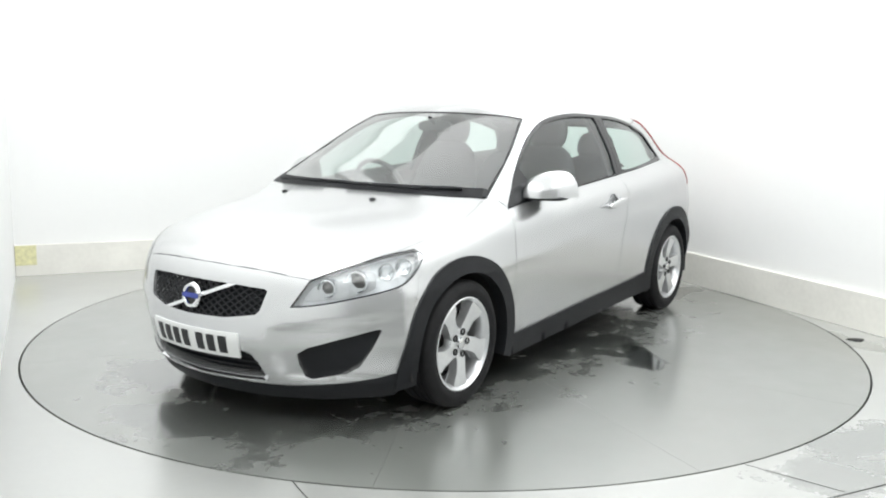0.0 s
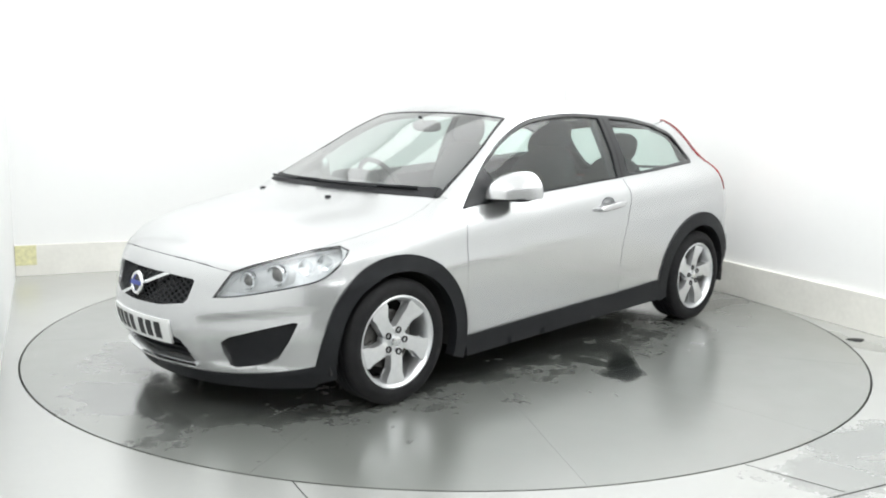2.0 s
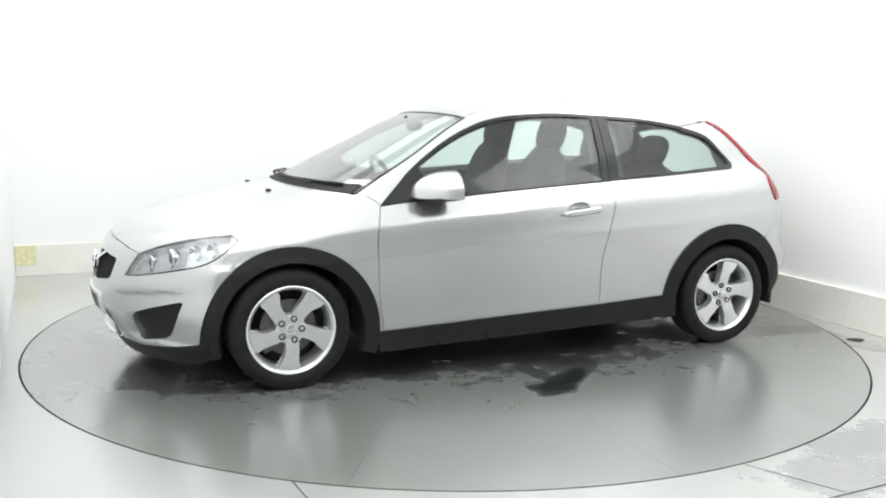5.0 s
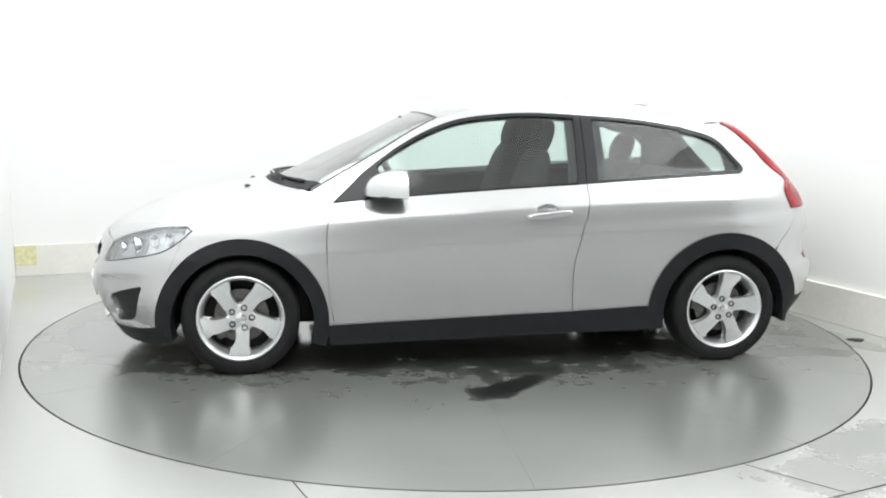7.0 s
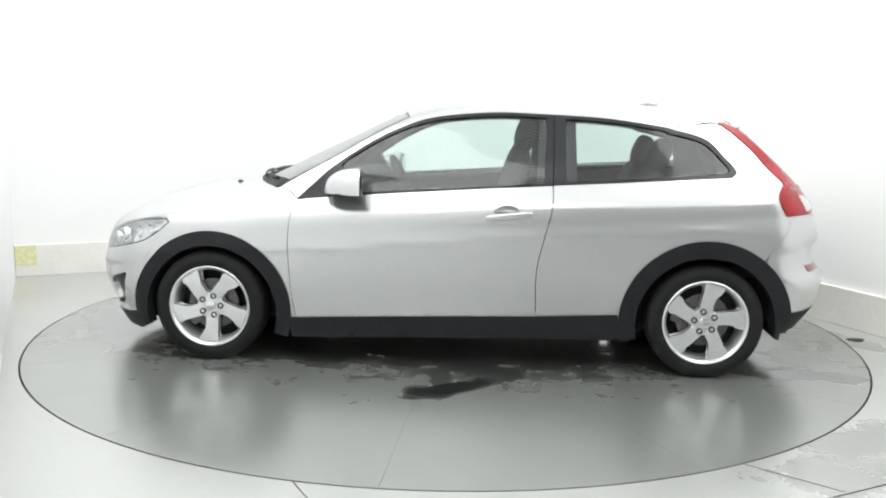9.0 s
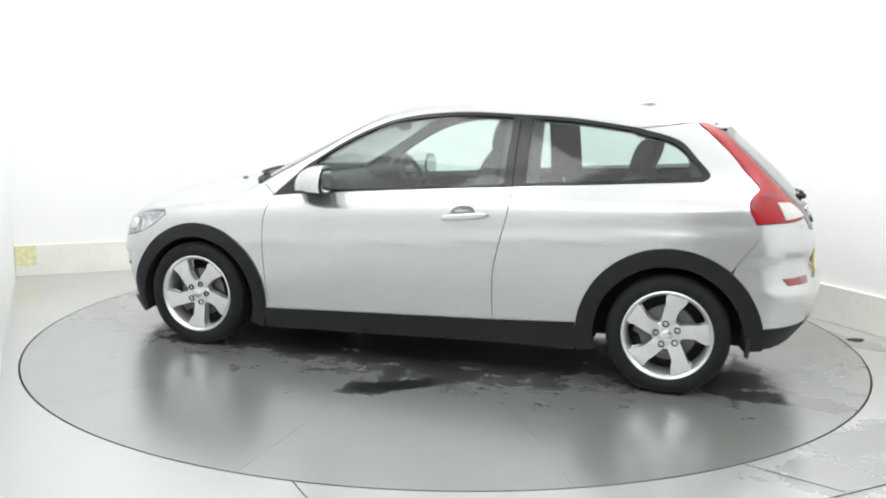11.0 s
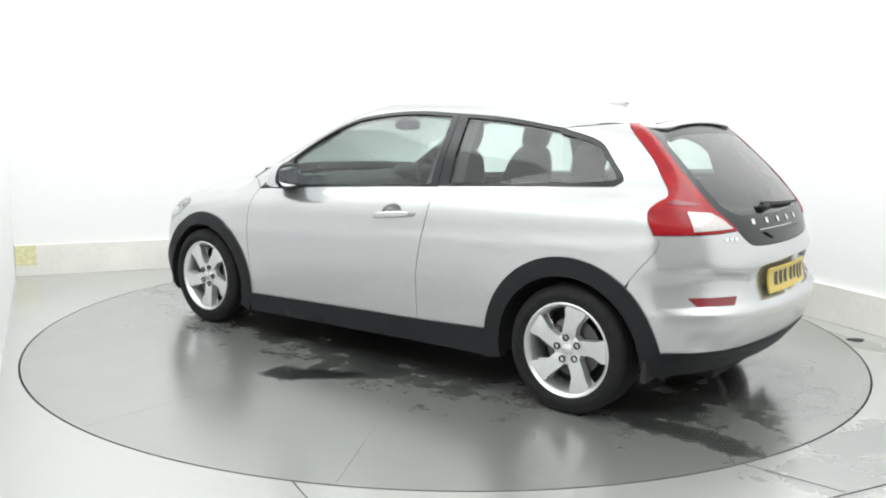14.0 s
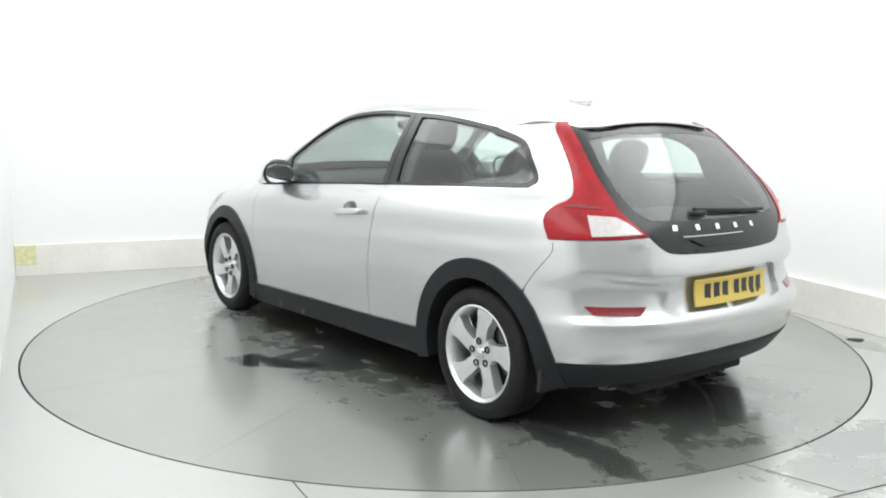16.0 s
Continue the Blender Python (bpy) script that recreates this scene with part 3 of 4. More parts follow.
screen_hole = [(0.355 - 0.22 * y * y, y) for y in np.linspace(0, 0.525, 10)] + curve([(0.302, 0.535), (0.62, 0.648), (0.92, 0.716)], 6)
screen_hole += [(1.150 - 0.44 * y * y - 0.05 * y ** 4, y) for y in np.linspace(0.705, 0, 12)]
screen = skin("windscreen", "top", mirrored_top(screen_hole), SCREEN_GLASS, car, step=0.06, out=-0.002, gap=-0.004, depth=0, label="green-tinted windscreen glass")
screen.visible_shadow = False
skin("windscreen_seal", "top", mirrored_top(screen_half), GLOSS_BLACK, car, holes=[mirrored_top(screen_hole)], step=0.05, out=0.001, depth=0.02, label="black windscreen surround")
cowl_half = [(1.228 - 0.42 * y * y - 0.05 * y ** 4, y) for y in np.linspace(0, 0.73, 12)] + [(1.150 - 0.44 * y * y - 0.05 * y ** 4, y) for y in np.linspace(0.70, 0, 12)]
skin("scuttle", "top", mirrored_top(cowl_half), PLASTIC, car, step=0.03, out=0.004, gap=0.004, label="black plastic scuttle below the windscreen")

# nose
GRILLE = [(0.0, 0.632), (12.0, 0.630), (21.5, 0.620), (22.4, 0.612), (20.8, 0.530), (19.6, 0.512), (11.0, 0.489), (0.0, 0.484)]
FOG = [(29.9, 0.345), (32.5, 0.375), (40.5, 0.416), (49.8, 0.456), (50.8, 0.452), (48.5, 0.370), (45.6, 0.287), (42.5, 0.256), (33.5, 0.230), (31.6, 0.240), (30.2, 0.290)]
INTAKE = [(0.0, 0.350), (16.5, 0.350), (18.2, 0.338), (20.0, 0.298), (21.2, 0.236), (20.0, 0.228), (0.0, 0.224)]
nose_half = HOOD_NOSE + LAMP_IN[::-1] + LAMP_LOW[-2:0:-1] + across("side", CORNER + NOSE_ARC, "front") + LIP
skin("front_bumper", "front", both_halves(nose_half), PAINT, car, [both_halves(GRILLE), both_halves(INTAKE), FOG, [(-a, b) for a, b in FOG]], step=0.02, gap=0.0005, depth=0.035,
     label="silver front bumper with black openings")
lip_half = [(0.0, 0.188), *LIP[::-1][1:], (57.8, 0.20), (55.0, 0.145), (40, 0.130), (24, 0.124), (0.0, 0.122)]
skin("bumper_lip", "front", both_halves(lip_half), PLASTIC, car, step=0.03, out=0.004, depth=0.08, label="black plastic lip under the bumper")
skin("intake_trim", "front", both_halves([(0.0, 0.222), (20.5, 0.226), (22.0, 0.222), (21.0, 0.212), (0.0, 0.209)]), CHROME, car, step=0.03, out=0.016, gap=0, depth=0.018, label="bright strip below the lower intake")


def build_grille():
    g = skin("grille", "front", both_halves(GRILLE), GLOSS_BLACK, car, step=0.04, out=-0.032, gap=-0.003, depth=0, label="black honeycomb grille with diagonal chrome bar")
    loop = np.array(both_halves(GRILLE))
    bm = bmesh.new()
    for slope in (1, -1):
        for k in range(-26, 27):
            line = np.array([(k * 2.6 + slope * s * 2.4, 0.484 + s * 0.028) for s in np.linspace(0, 5.4, 28)])
            line = line[inside(line, loop)]
            if len(line) > 2:
                p = lift("front", line)
                b2 = tube(p - 0.018 * normals(p), 0.0042, 5)
                me = bpy.data.meshes.new("bar")
                b2.to_mesh(me)
                b2.free()
                bm.from_mesh(me)
                bpy.data.meshes.remove(me)
    part("mesh", bm, PLASTIC, g, "black diamond mesh")
    bar = [(-10.5, 0.489), (-8.0, 0.489), (13.5, 0.629), (11.0, 0.629)]
    skin("diagonal_bar", "front", bar, CHROME, g, step=0.03, out=0.004, gap=0, depth=0.012, label="chrome diagonal bar")
    ring = lathe([(0.036, 0.0), (0.055, 0.0), (0.057, 0.008), (0.052, 0.016), (0.040, 0.016), (0.036, 0.010)], 32)
    m = pose(2.188, 0.0, 0.560, 0, 0, -90) @ pose(0, 0, 0, 8, 0, 0)
    ring.transform(m)
    part("emblem_ring", ring, CHROME, g, "chrome ring badge")
    disc = lathe([(0.0, 0.0), (0.037, 0.0), (0.037, 0.008), (0.0, 0.009)], 28)
    disc.transform(m)
    part("emblem_disc", disc, GLOSS_BLACK, g, "dark badge disc")
    part("emblem_bar", block((-0.05, 0.006, -0.011), (0.05, 0.019, 0.011), m), BLUE, g, "blue badge bar", smooth=False, bevel=0.002)


build_grille()
skin("lower_intake", "front", both_halves(INTAKE), PLASTIC, car, step=0.04, out=-0.05, gap=-0.003, depth=0, label="black lower air intake")
for i in range(3):
    z = 0.252 + 0.030 * i
    skin("intake_slat", "front", both_halves([(0.0, z + 0.007), (19.0 - 0.4 * i, z + 0.007), (19.0 - 0.4 * i, z), (0.0, z)]), PLASTIC, car, step=0.05, out=-0.02, gap=0, depth=0.02)


def plate_with_bars(name, view, low, high, base, label):
    """A number plate bowed with the body; its characters are plain bars."""
    p = skin(name, view, [(-15.6, low), (15.6, low), (15.6, high), (-15.6, high)], base, car, step=0.04, out=0.010, gap=0, depth=0.01, label=label)
    x, tall = -13.2, high - low
    for i in range(7):
        w = 2.45
        skin("character_bar", view, [(x, low + 0.16 * tall), (x + w, low + 0.16 * tall), (x + w, high - 0.16 * tall), (x, high - 0.16 * tall)], INK, p, step=0.04, out=0.0112, gap=0, depth=0.001)
        x += w + (1.15 if i != 3 else 2.6)
    return p


plate_with_bars("number_plate", "front", 0.318, 0.428, WHITE_PLATE, "white number plate with seven black bars")


def sided(name, view, loop, mat, **more):
    """The same panel on both sides of the car."""
    return [skin(name, view, loop, mat, more.get("parent") or car, **{k: v for k, v in more.items() if k != "parent"}, mirror=m) for m in (False, True)]


def build_headlights():
    for mirror in (False, True):
        s = -1 if mirror else 1
        h = skin("headlight", "front", LAMP, LAMP_BOWL, car, step=0.025, out=-0.042, gap=-0.001, depth=-0.040, mirror=mirror, label="clear headlight with chrome bowl and projector lamps")
        unit = np.array([1 / 60, 1.0])
        hole = [tuple(q / unit) for q in inset(resample(np.array(LAMP) * unit, 0.02), 0.0065)]
        skin("seal", "front", LAMP, GLOSS_BLACK, h, holes=[hole], step=0.02, gap=0.0, out=0.0, depth=0.010, mirror=mirror, label="black seal")
        lens = skin("lens", "front", hole, LAMP_GLASS, h, step=0.03, out=0.001, gap=-0.003, depth=0, mirror=mirror, label="clear lens")
        lens.visible_shadow = False
        skin("lamp_mask", "front", curve([(31.2, 0.580), (34.6, 0.652), (42.0, 0.692), (49.0, 0.712), (50.0, 0.660), (48.5, 0.622), (40.0, 0.588), (31.2, 0.580)], 4)[:-1], LAMP_MASK, h, step=0.03, out=-0.034, gap=0, depth=0.006, mirror=mirror, label="grey lamp mask")
        for fi, z, r in ((37.2, 0.628, 0.040), (44.6, 0.655, 0.047)):
            c = lift("front", [(fi, z)])[0]
            m = Matrix.Translation((c[0] - 0.050, s * (c[1] - 0.024), c[2] - 0.002)) @ Matrix.Rotation(radians(-90 + s * 18), 4, "Z")
            ring = lathe([(r * 0.72, 0.012), (r, 0.0), (r * 1.08, 0.012), (r * 1.02, 0.032), (r * 0.86, 0.034)], 32)
            ring.transform(m)
            part("bezel", ring, CHROME, h, "chrome lamp bezel")
            ball = lathe([(0.0, 0.0), (r * 0.8, 0.0), (r * 0.78, 0.012), (r * 0.55, 0.026), (r * 0.25, 0.033), (0.0, 0.035)], 28)
            ball.transform(m)
            part("projector", ball, STEEL, h, "dark glass projector")
        for fi, z in ((52.5, 0.690), (57.5, 0.705)):
            c = lift("front", [(fi, z)])[0]
            m = Matrix.Translation((c[0] - 0.035, s * (c[1] - 0.035), c[2])) @ Matrix.Rotation(radians(-90 + s * 45), 4, "Z")
            cup = lathe([(0.012, 0.0), (0.034, 0.022), (0.037, 0.022), (0.016, -0.004)], 20)
            cup.transform(m)
            part("reflector_cup", cup, CHROME, h, "bright reflector cup")


build_headlights()
for s, fog in ((1, FOG), (-1, [(-a, b) for a, b in FOG])):
    f = skin("fog_insert", "front", fog, PLASTIC, car, step=0.03, out=-0.030, gap=-0.003, depth=0, label="black fog lamp insert")



def grip(door, side):
    """A bar handle over a scooped hollow in the door skin."""
    loop = resample(np.array(RECESS_GRIP), 0.012)
    v, f, _ = fill([inset(loop, -0.003)], 0.012)
    p = lift("side", v)
    r = np.hypot((v[:, 0] + 0.268) / 0.084, (v[:, 1] - 0.852) / 0.044)
    p = p - (0.004 + 0.046 * np.sqrt(np.clip(1 - r ** 2, 0, 1)))[:, None] * normals(p)
    me = bpy.data.meshes.new("cup")
    me.from_pydata([(x, side * y, z) for x, y, z in p], [], [tuple(q) for q in f])
    bm = bmesh.new()
    bm.from_mesh(me)
    bpy.data.meshes.remove(me)
    part("handle_recess", bm, PAINT, door, "shaded grip hollow")
    m = Matrix.Translation((-0.285, side * 0.905, 0.841)) @ Matrix.Rotation(radians(6.5), 4, "Y")
    bar = part("door_handle", pillow((0, 0, 0), (0.246, 0.030, 0.036), 3.4, m, 16, 32), PAINT, door, "silver door handle")
    for x in (-0.105, 0.105):
        part("handle_foot", pillow((x, -side * 0.016, 0), (0.030, 0.036, 0.026), 3.0, m), PAINT, bar)


# sides
BASE = [tuple(q) for q in np.linspace(across("side", WIN_TOP[:1], "top")[0], SCREEN_SIDE[-1], 8)]
fender = across("front", LAMP_TOP[CUT:], "side") + CORNER + arc(*ARCH_F, ARCH_OUT - 0.012, 33, 183, 36) + DOOR_FRONT[::-1] + across("top", BASE + HOOD_SIDE[::-1], "side")
sided("front_wing", "side", fender, PAINT, step=0.035, gap=0.0006, label="silver front wing")
door_loop = DOOR_FRONT + SILL_TOP[1:] + DOOR_REAR[1:] + clip_x(WIN_LOW, SPLIT + 0.01, 0.85)
RECESS_GRIP = curve([(-0.190, 0.826), (-0.218, 0.872), (-0.268, 0.892), (-0.318, 0.884), (-0.345, 0.846)], 5)
doors = sided("door", "side", door_loop, PAINT, step=0.04, gap=0.003, depth=0.05, holes=[RECESS_GRIP], label="silver closed door")
quarter = DOOR_REAR + clip_x(WIN_LOW, -1.45, SPLIT - 0.01)[::-1] + WIN_END[::-1] + [(-1.26, 1.322), (-1.412, 1.336)] + across("rear", TAIL_OUT[::-1], "side")
quarter += SEAM + arc(*ARCH_R, REAR_OUT - 0.012, 129, 4, 32)
sided("rear_quarter", "side", quarter, PAINT, step=0.035, gap=0.0012, label="silver rear quarter panel")
top_s, low_s = at_x(WIN_TOP, SPLIT), at_x(WIN_LOW, SPLIT)
PANE_A = [(0.545, 0.938), (0.625, 1.078)] + [(x, at_x(WIN_TOP, x) - 0.019) for x in np.linspace(0.60, -0.470, 22)] + [(-0.462, 1.006), (0.126, 0.966)]
PANE_B = [(x, at_x(WIN_TOP, x) - 0.019) for x in np.linspace(-0.576, -1.10, 12)] + curve([(-1.115, 1.278), (-1.296, 1.232), (-1.392, 1.150), (-1.442, 1.094), (-1.425, 1.074)], 4) + [(-1.032, 1.046), (-0.580, 1.019)]
frame_a = clip_x(WIN_TOP, SPLIT + 0.005, 0.86) + [(SPLIT, top_s), (SPLIT, low_s)] + clip_x(WIN_LOW, SPLIT + 0.005, 0.85)
frame_b = [(SPLIT, low_s), (SPLIT, top_s)] + clip_x(WIN_TOP, -1.12, SPLIT - 0.005) + WIN_END + clip_x(WIN_LOW, -1.45, SPLIT - 0.005)
for k, mirror in enumerate((False, True)):
    w = skin("window_frame", "side", frame_a, GLOSS_BLACK, doors[k], holes=[PANE_A], step=0.03, out=0.002, depth=0.035, mirror=mirror, label="black window surround")
    g = skin("side_window", "side", PANE_A, SIDE_GLASS, doors[k], step=0.06, out=-0.006, gap=-0.006, depth=0, mirror=mirror, label="green-tinted door glass")
    g.visible_shadow = False
    q = skin("quarter_window", "side", frame_b, GLOSS_BLACK, car, holes=[PANE_B], step=0.03, out=0.002, depth=0.035, mirror=mirror, label="black-framed teardrop quarter window")
    g = skin("pane", "side", PANE_B, SIDE_GLASS, q, step=0.06, out=-0.006, gap=-0.006, depth=0, mirror=mirror, label="green-tinted quarter glass")
    g.visible_shadow = False
    grip(doors[k], -1 if mirror else 1)
    skin("door_trim", "side", [(0.84, 0.885), (0.86, 0.34), (-0.46, 0.36), (-0.50, 0.985)], TRIM_DARK, doors[k], step=0.09, out=-0.05, gap=0, depth=0, mirror=mirror, label="dark inner door trim")
    skin("quarter_trim", "side", [(-0.52, 0.985), (-0.52, 0.42), (-0.95, 0.42), (-1.0, 0.74), (-1.66, 0.80), (-1.44, 1.05)], TRIM_DARK, car, step=0.09, out=-0.05, gap=0, depth=0, mirror=mirror, label="dark cabin side trim")
    skin("post_trim", "side", [(-0.425, 0.97), (-0.64, 0.97), (-0.63, 1.36), (-0.435, 1.36)], TRIM_DARK, car, step=0.06, out=-0.034, gap=0, depth=0.02, mirror=mirror, label="dark door post trim")
    skin("pillar_trim", "side", [(-1.40, 1.05), (-1.70, 0.86), (-1.46, 1.30), (-1.15, 1.325), (-1.36, 1.24)], TRIM_DARK, car, step=0.06, out=-0.04, gap=0, depth=0, mirror=mirror, label="dark rear pillar trim")

SILL = [(0.892, 0.257), (0.116, 0.286), (-0.44, 0.306), (-0.868, 0.330), (-0.885, 0.20), (0.114, 0.170), (0.872, 0.150)]
sided("sill", "side", SILL, PLASTIC, step=0.04, out=0.010, gap=0, depth=0.06, label="black plastic sill strip")
for name, c, big, a0, a1 in (("front_arch_trim", ARCH_F, ARCH_OUT, -14, 197), ("rear_arch_trim", ARCH_R, REAR_OUT, -13, 186)):
    sided(name, "side", arc(*c, big, a0, a1, 48) + arc(*c, ARCH_IN, a1, a0, 48), PLASTIC, step=0.03, out=0.010, gap=0, depth=0.055, label="black plastic wheel arch trim")


def build_wells():
    for cx, cz in (ARCH_F, ARCH_R):
        for s in (1, -1):
            loop = arc(cx, cz, 0.395, -10, 190, 30) + arc(cx, cz, 0.375, 190, -10, 30)
            part("wheel_well", prism(loop, s * 0.42, s * 0.845, 1), PIT, car, "dark wheel well liner", smooth=False)
            part("wheel_well", prism(arc(cx, cz, 0.385, -10, 190, 24), s * 0.42, s * 0.44, 1), PIT, car, "dark wheel well liner", smooth=False)


build_wells()
part("underbody", block((-1.85, -0.40, 0.16), (1.95, 0.40, 0.30)), PIT, car, "dark underbody tray", smooth=False, bevel=0.02)
for s in (1, -1):
    part("floor_pan", block((-0.86, min(s * 0.40, s * 0.80), 0.17), (0.83, max(s * 0.40, s * 0.80), 0.30)), PIT, car, "dark floor pan", smooth=False)
part("front_crossmember", block((1.70, -0.56, 0.16), (1.90, 0.56, 0.50)), PIT, car, "dark front crossmember", smooth=False)
part("rear_crossmember", block((-1.84, -0.62, 0.26), (-1.72, 0.62, 0.62)), PIT, car, "dark rear crossmember", smooth=False)
part("engine_cover", block((0.95, -0.40, 0.30), (1.75, 0.40, 0.72)), PIT, car, "dark engine bay filler", smooth=False)

# tail
for mirror in (False, True):
    t = skin("tail_light", "rear", TAIL_LAMP, RED_LENS, car, step=0.03, out=0.006, gap=0.001, depth=0.03, mirror=mirror, label="tall red tail light climbing the rear pillar")
    skin("lamp_back", "rear", TAIL_LAMP, TRIM_DARK, t, step=0.05, out=-0.012, gap=-0.004, depth=0, mirror=mirror, label="dark lamp housing")
    skin("clear_segment", "rear", [(45.0, 0.963), (38.0, 0.955), (34.5, 0.925), (31.5, 0.888), (43.8, 0.882)], CLEAR_LENS, t, step=0.02, out=0.0085, gap=0, depth=0.003, mirror=mirror, label="clear reversing lamp segment")
    skin("lens_rib", "rear", [(47.8, 1.012), (51.0, 0.995), (41.0, 0.985), (41.5, 0.995)], DEEP_RED, t, step=0.03, out=0.0075, gap=0, depth=0.002, mirror=mirror, label="darker red lens step")
PANE = [(0.0, 1.288), (30.0, 1.284), (43.0, 1.262), (44.2, 1.248), (42.0, 1.195), (37.5, 1.080), (33.0, 0.985), (29.5, 0.950), (26.0, 0.938), (0.0, 0.932)]
gate_half = [(0.0, 1.336), (14.0, 1.337), (50.0, 1.330)] + TAIL_IN[2:] + PANE_LOW[1:]
gate = skin("tailgate_frame", "rear", both_halves(gate_half), GLOSS_BLACK, car, holes=[both_halves(PANE)], step=0.03, out=0.002, depth=0.03, label="black glass tailgate border")
g = skin("rear_window", "rear", both_halves(PANE), REAR_GLASS, gate, step=0.06, out=0.001, gap=-0.004, depth=0, label="green-tinted rear window glass")
g.visible_shadow = False
for i in range(5):
    a, z = 21.4 - 8.3 * i, 0.906 - 0.0025 * i
    skin("letter_bar", "rear", [(a - 0.8, z - 0.011), (a + 0.8, z - 0.011), (a + 0.8, z + 0.011), (a - 0.8, z + 0.011)], CHROME, gate, step=0.03, out=0.006, gap=0, depth=0.004, label="small chrome bar")
skin("release_strip", "rear", [(-15.0, 0.853), (17.0, 0.856), (12.0, 0.824), (-10.0, 0.822)], GLOSS_BLACK, gate, step=0.03, out=0.012, gap=0, depth=0.012, label="dark tailgate release strip")
skin("release_trim", "rear", [(-6.0, 0.869), (19.0, 0.871), (19.0, 0.868), (-6.0, 0.866)], CHROME, gate, step=0.03, out=0.006, gap=0, depth=0.004, label="thin chrome strip")
for a in (34.2, 32.4, 30.6):
    skin("badge_bar", "rear", [(a - 0.6, 0.838), (a + 0.6, 0.838), (a + 0.6, 0.850), (a - 0.6, 0.850)], CHROME, car, step=0.03, out=0.003, gap=0, depth=0.002, label="small chrome badge bar")
p = lift("rear", [(a, 0.957 + 0.0006 * a) for a in np.linspace(13, -21, 16)])
wiper = part("rear_wiper", tube(p + 0.018 * normals(p), 0.011, 8, 0.6), PLASTIC, car, "black rear wiper arm and blade")
c = lift("rear", [(11.0, 0.960)])[0]
part("pivot", pillow((c[0] - 0.010, c[1], c[2]), (0.05, 0.10, 0.032), 2.4), PLASTIC, wiper, "black wiper pivot cap")

RECESS = [(0.0, 0.722), (17.5, 0.716), (20.5, 0.705), (23.6, 0.660), (26.4, 0.600), (25.0, 0.566), (20.0, 0.556), (0.0, 0.552)]
tail_half = PANE_LOW[::-1] + [(37.0, 0.871), (53.4, 0.867)] + across("side", SEAM[1:] + TAIL_ARC, "rear") + REAR_LOW
REFLECT = [(45.0, 0.602), (30.2, 0.594), (31.8, 0.560), (42.8, 0.566)]
skin("rear_bumper", "rear", both_halves(tail_half), PAINT, car, [both_halves(RECESS)], step=0.018, gap=0.0012, depth=0.022, label="silver rear bumper and lower tailgate")
skin("plate_recess", "rear", both_halves(RECESS), PAINT, car, step=0.04, out=-0.022, gap=-0.003, depth=0, label="silver plate recess")
plate_with_bars("number_plate", "rear", 0.572, 0.688, YELLOW_PLATE, "yellow number plate with seven black bars")
sided("rear_reflector", "rear", REFLECT, DEEP_RED, step=0.03, out=0.003, gap=0, depth=0.008, label="dark red bumper reflector")
skirt_half = [(0.0, 0.372), *REAR_LOW[::-1][1:], (53.5, 0.345), (53.0, 0.262), (48.5, 0.244), (26, 0.258), (0.0, 0.262)]
skin("rear_skirt", "rear", both_halves(skirt_half), PLASTIC, car, step=0.03, out=0.005, depth=0.09, label="black plastic skirt under the rear bumper")


def build_spoiler():
    top = mirrored_top([(-1.485 - 0.02, y) for y in np.linspace(0, 0.40, 8)] + [(-1.445, 0.478), (-1.505, 0.465), (-1.545, 0.42)] + [(-1.560, y) for y in np.linspace(0.36, 0, 8)])
    loop = np.array(top)
    v, f, rings = fill([resample(loop, 0.04)], 0.04)
    z = mono(*zip(*TOP), v[:, 0]) - 0.15 * v[:, 1] ** 2 - 0.10 * v[:, 1] ** 4
    n, verts, faces = len(v), [], []
    verts = [(x, y, h - 0.004) for (x, y), h in zip(v, z)] + [(x, y, h - 0.012) for (x, y), h in zip(v, z)]
    for a, b, c in f:
        faces += [(a, b, c), (n + a, n + c, n + b)]
    r = rings[0]
    faces += [(r[i], r[(i + 1) % len(r)], n + r[(i + 1) % len(r)], n + r[i]) for i in range(len(r))]
    me = bpy.data.meshes.new("spoiler")
    me.from_pydata(verts, [], faces)
    bm = bmesh.new()
    bm.from_mesh(me)
    bpy.data.meshes.remove(me)
    s = part("spoiler", bm, PAINT, car, "silver roof spoiler lip")
    part("spoiler_underside", prism([(-1.47, -0.44), (-1.548, -0.40), (-1.562, 0.0), (-1.548, 0.40), (-1.47, 0.44)], 1.288, 1.316), GLOSS_BLACK, s, "black spoiler underside", smooth=False, bevel=0.006)


build_spoiler()
part("aerial_fin", pillow((-1.08, 0.0, 1.432), (0.16, 0.05, 0.066), 2.0, Matrix.Translation((-1.08, 0, 1.41)) @ Matrix.Rotation(radians(4), 4, "Y") @ Matrix.Translation((1.08, 0, -1.41))), PAINT, car, "small silver roof aerial fin")


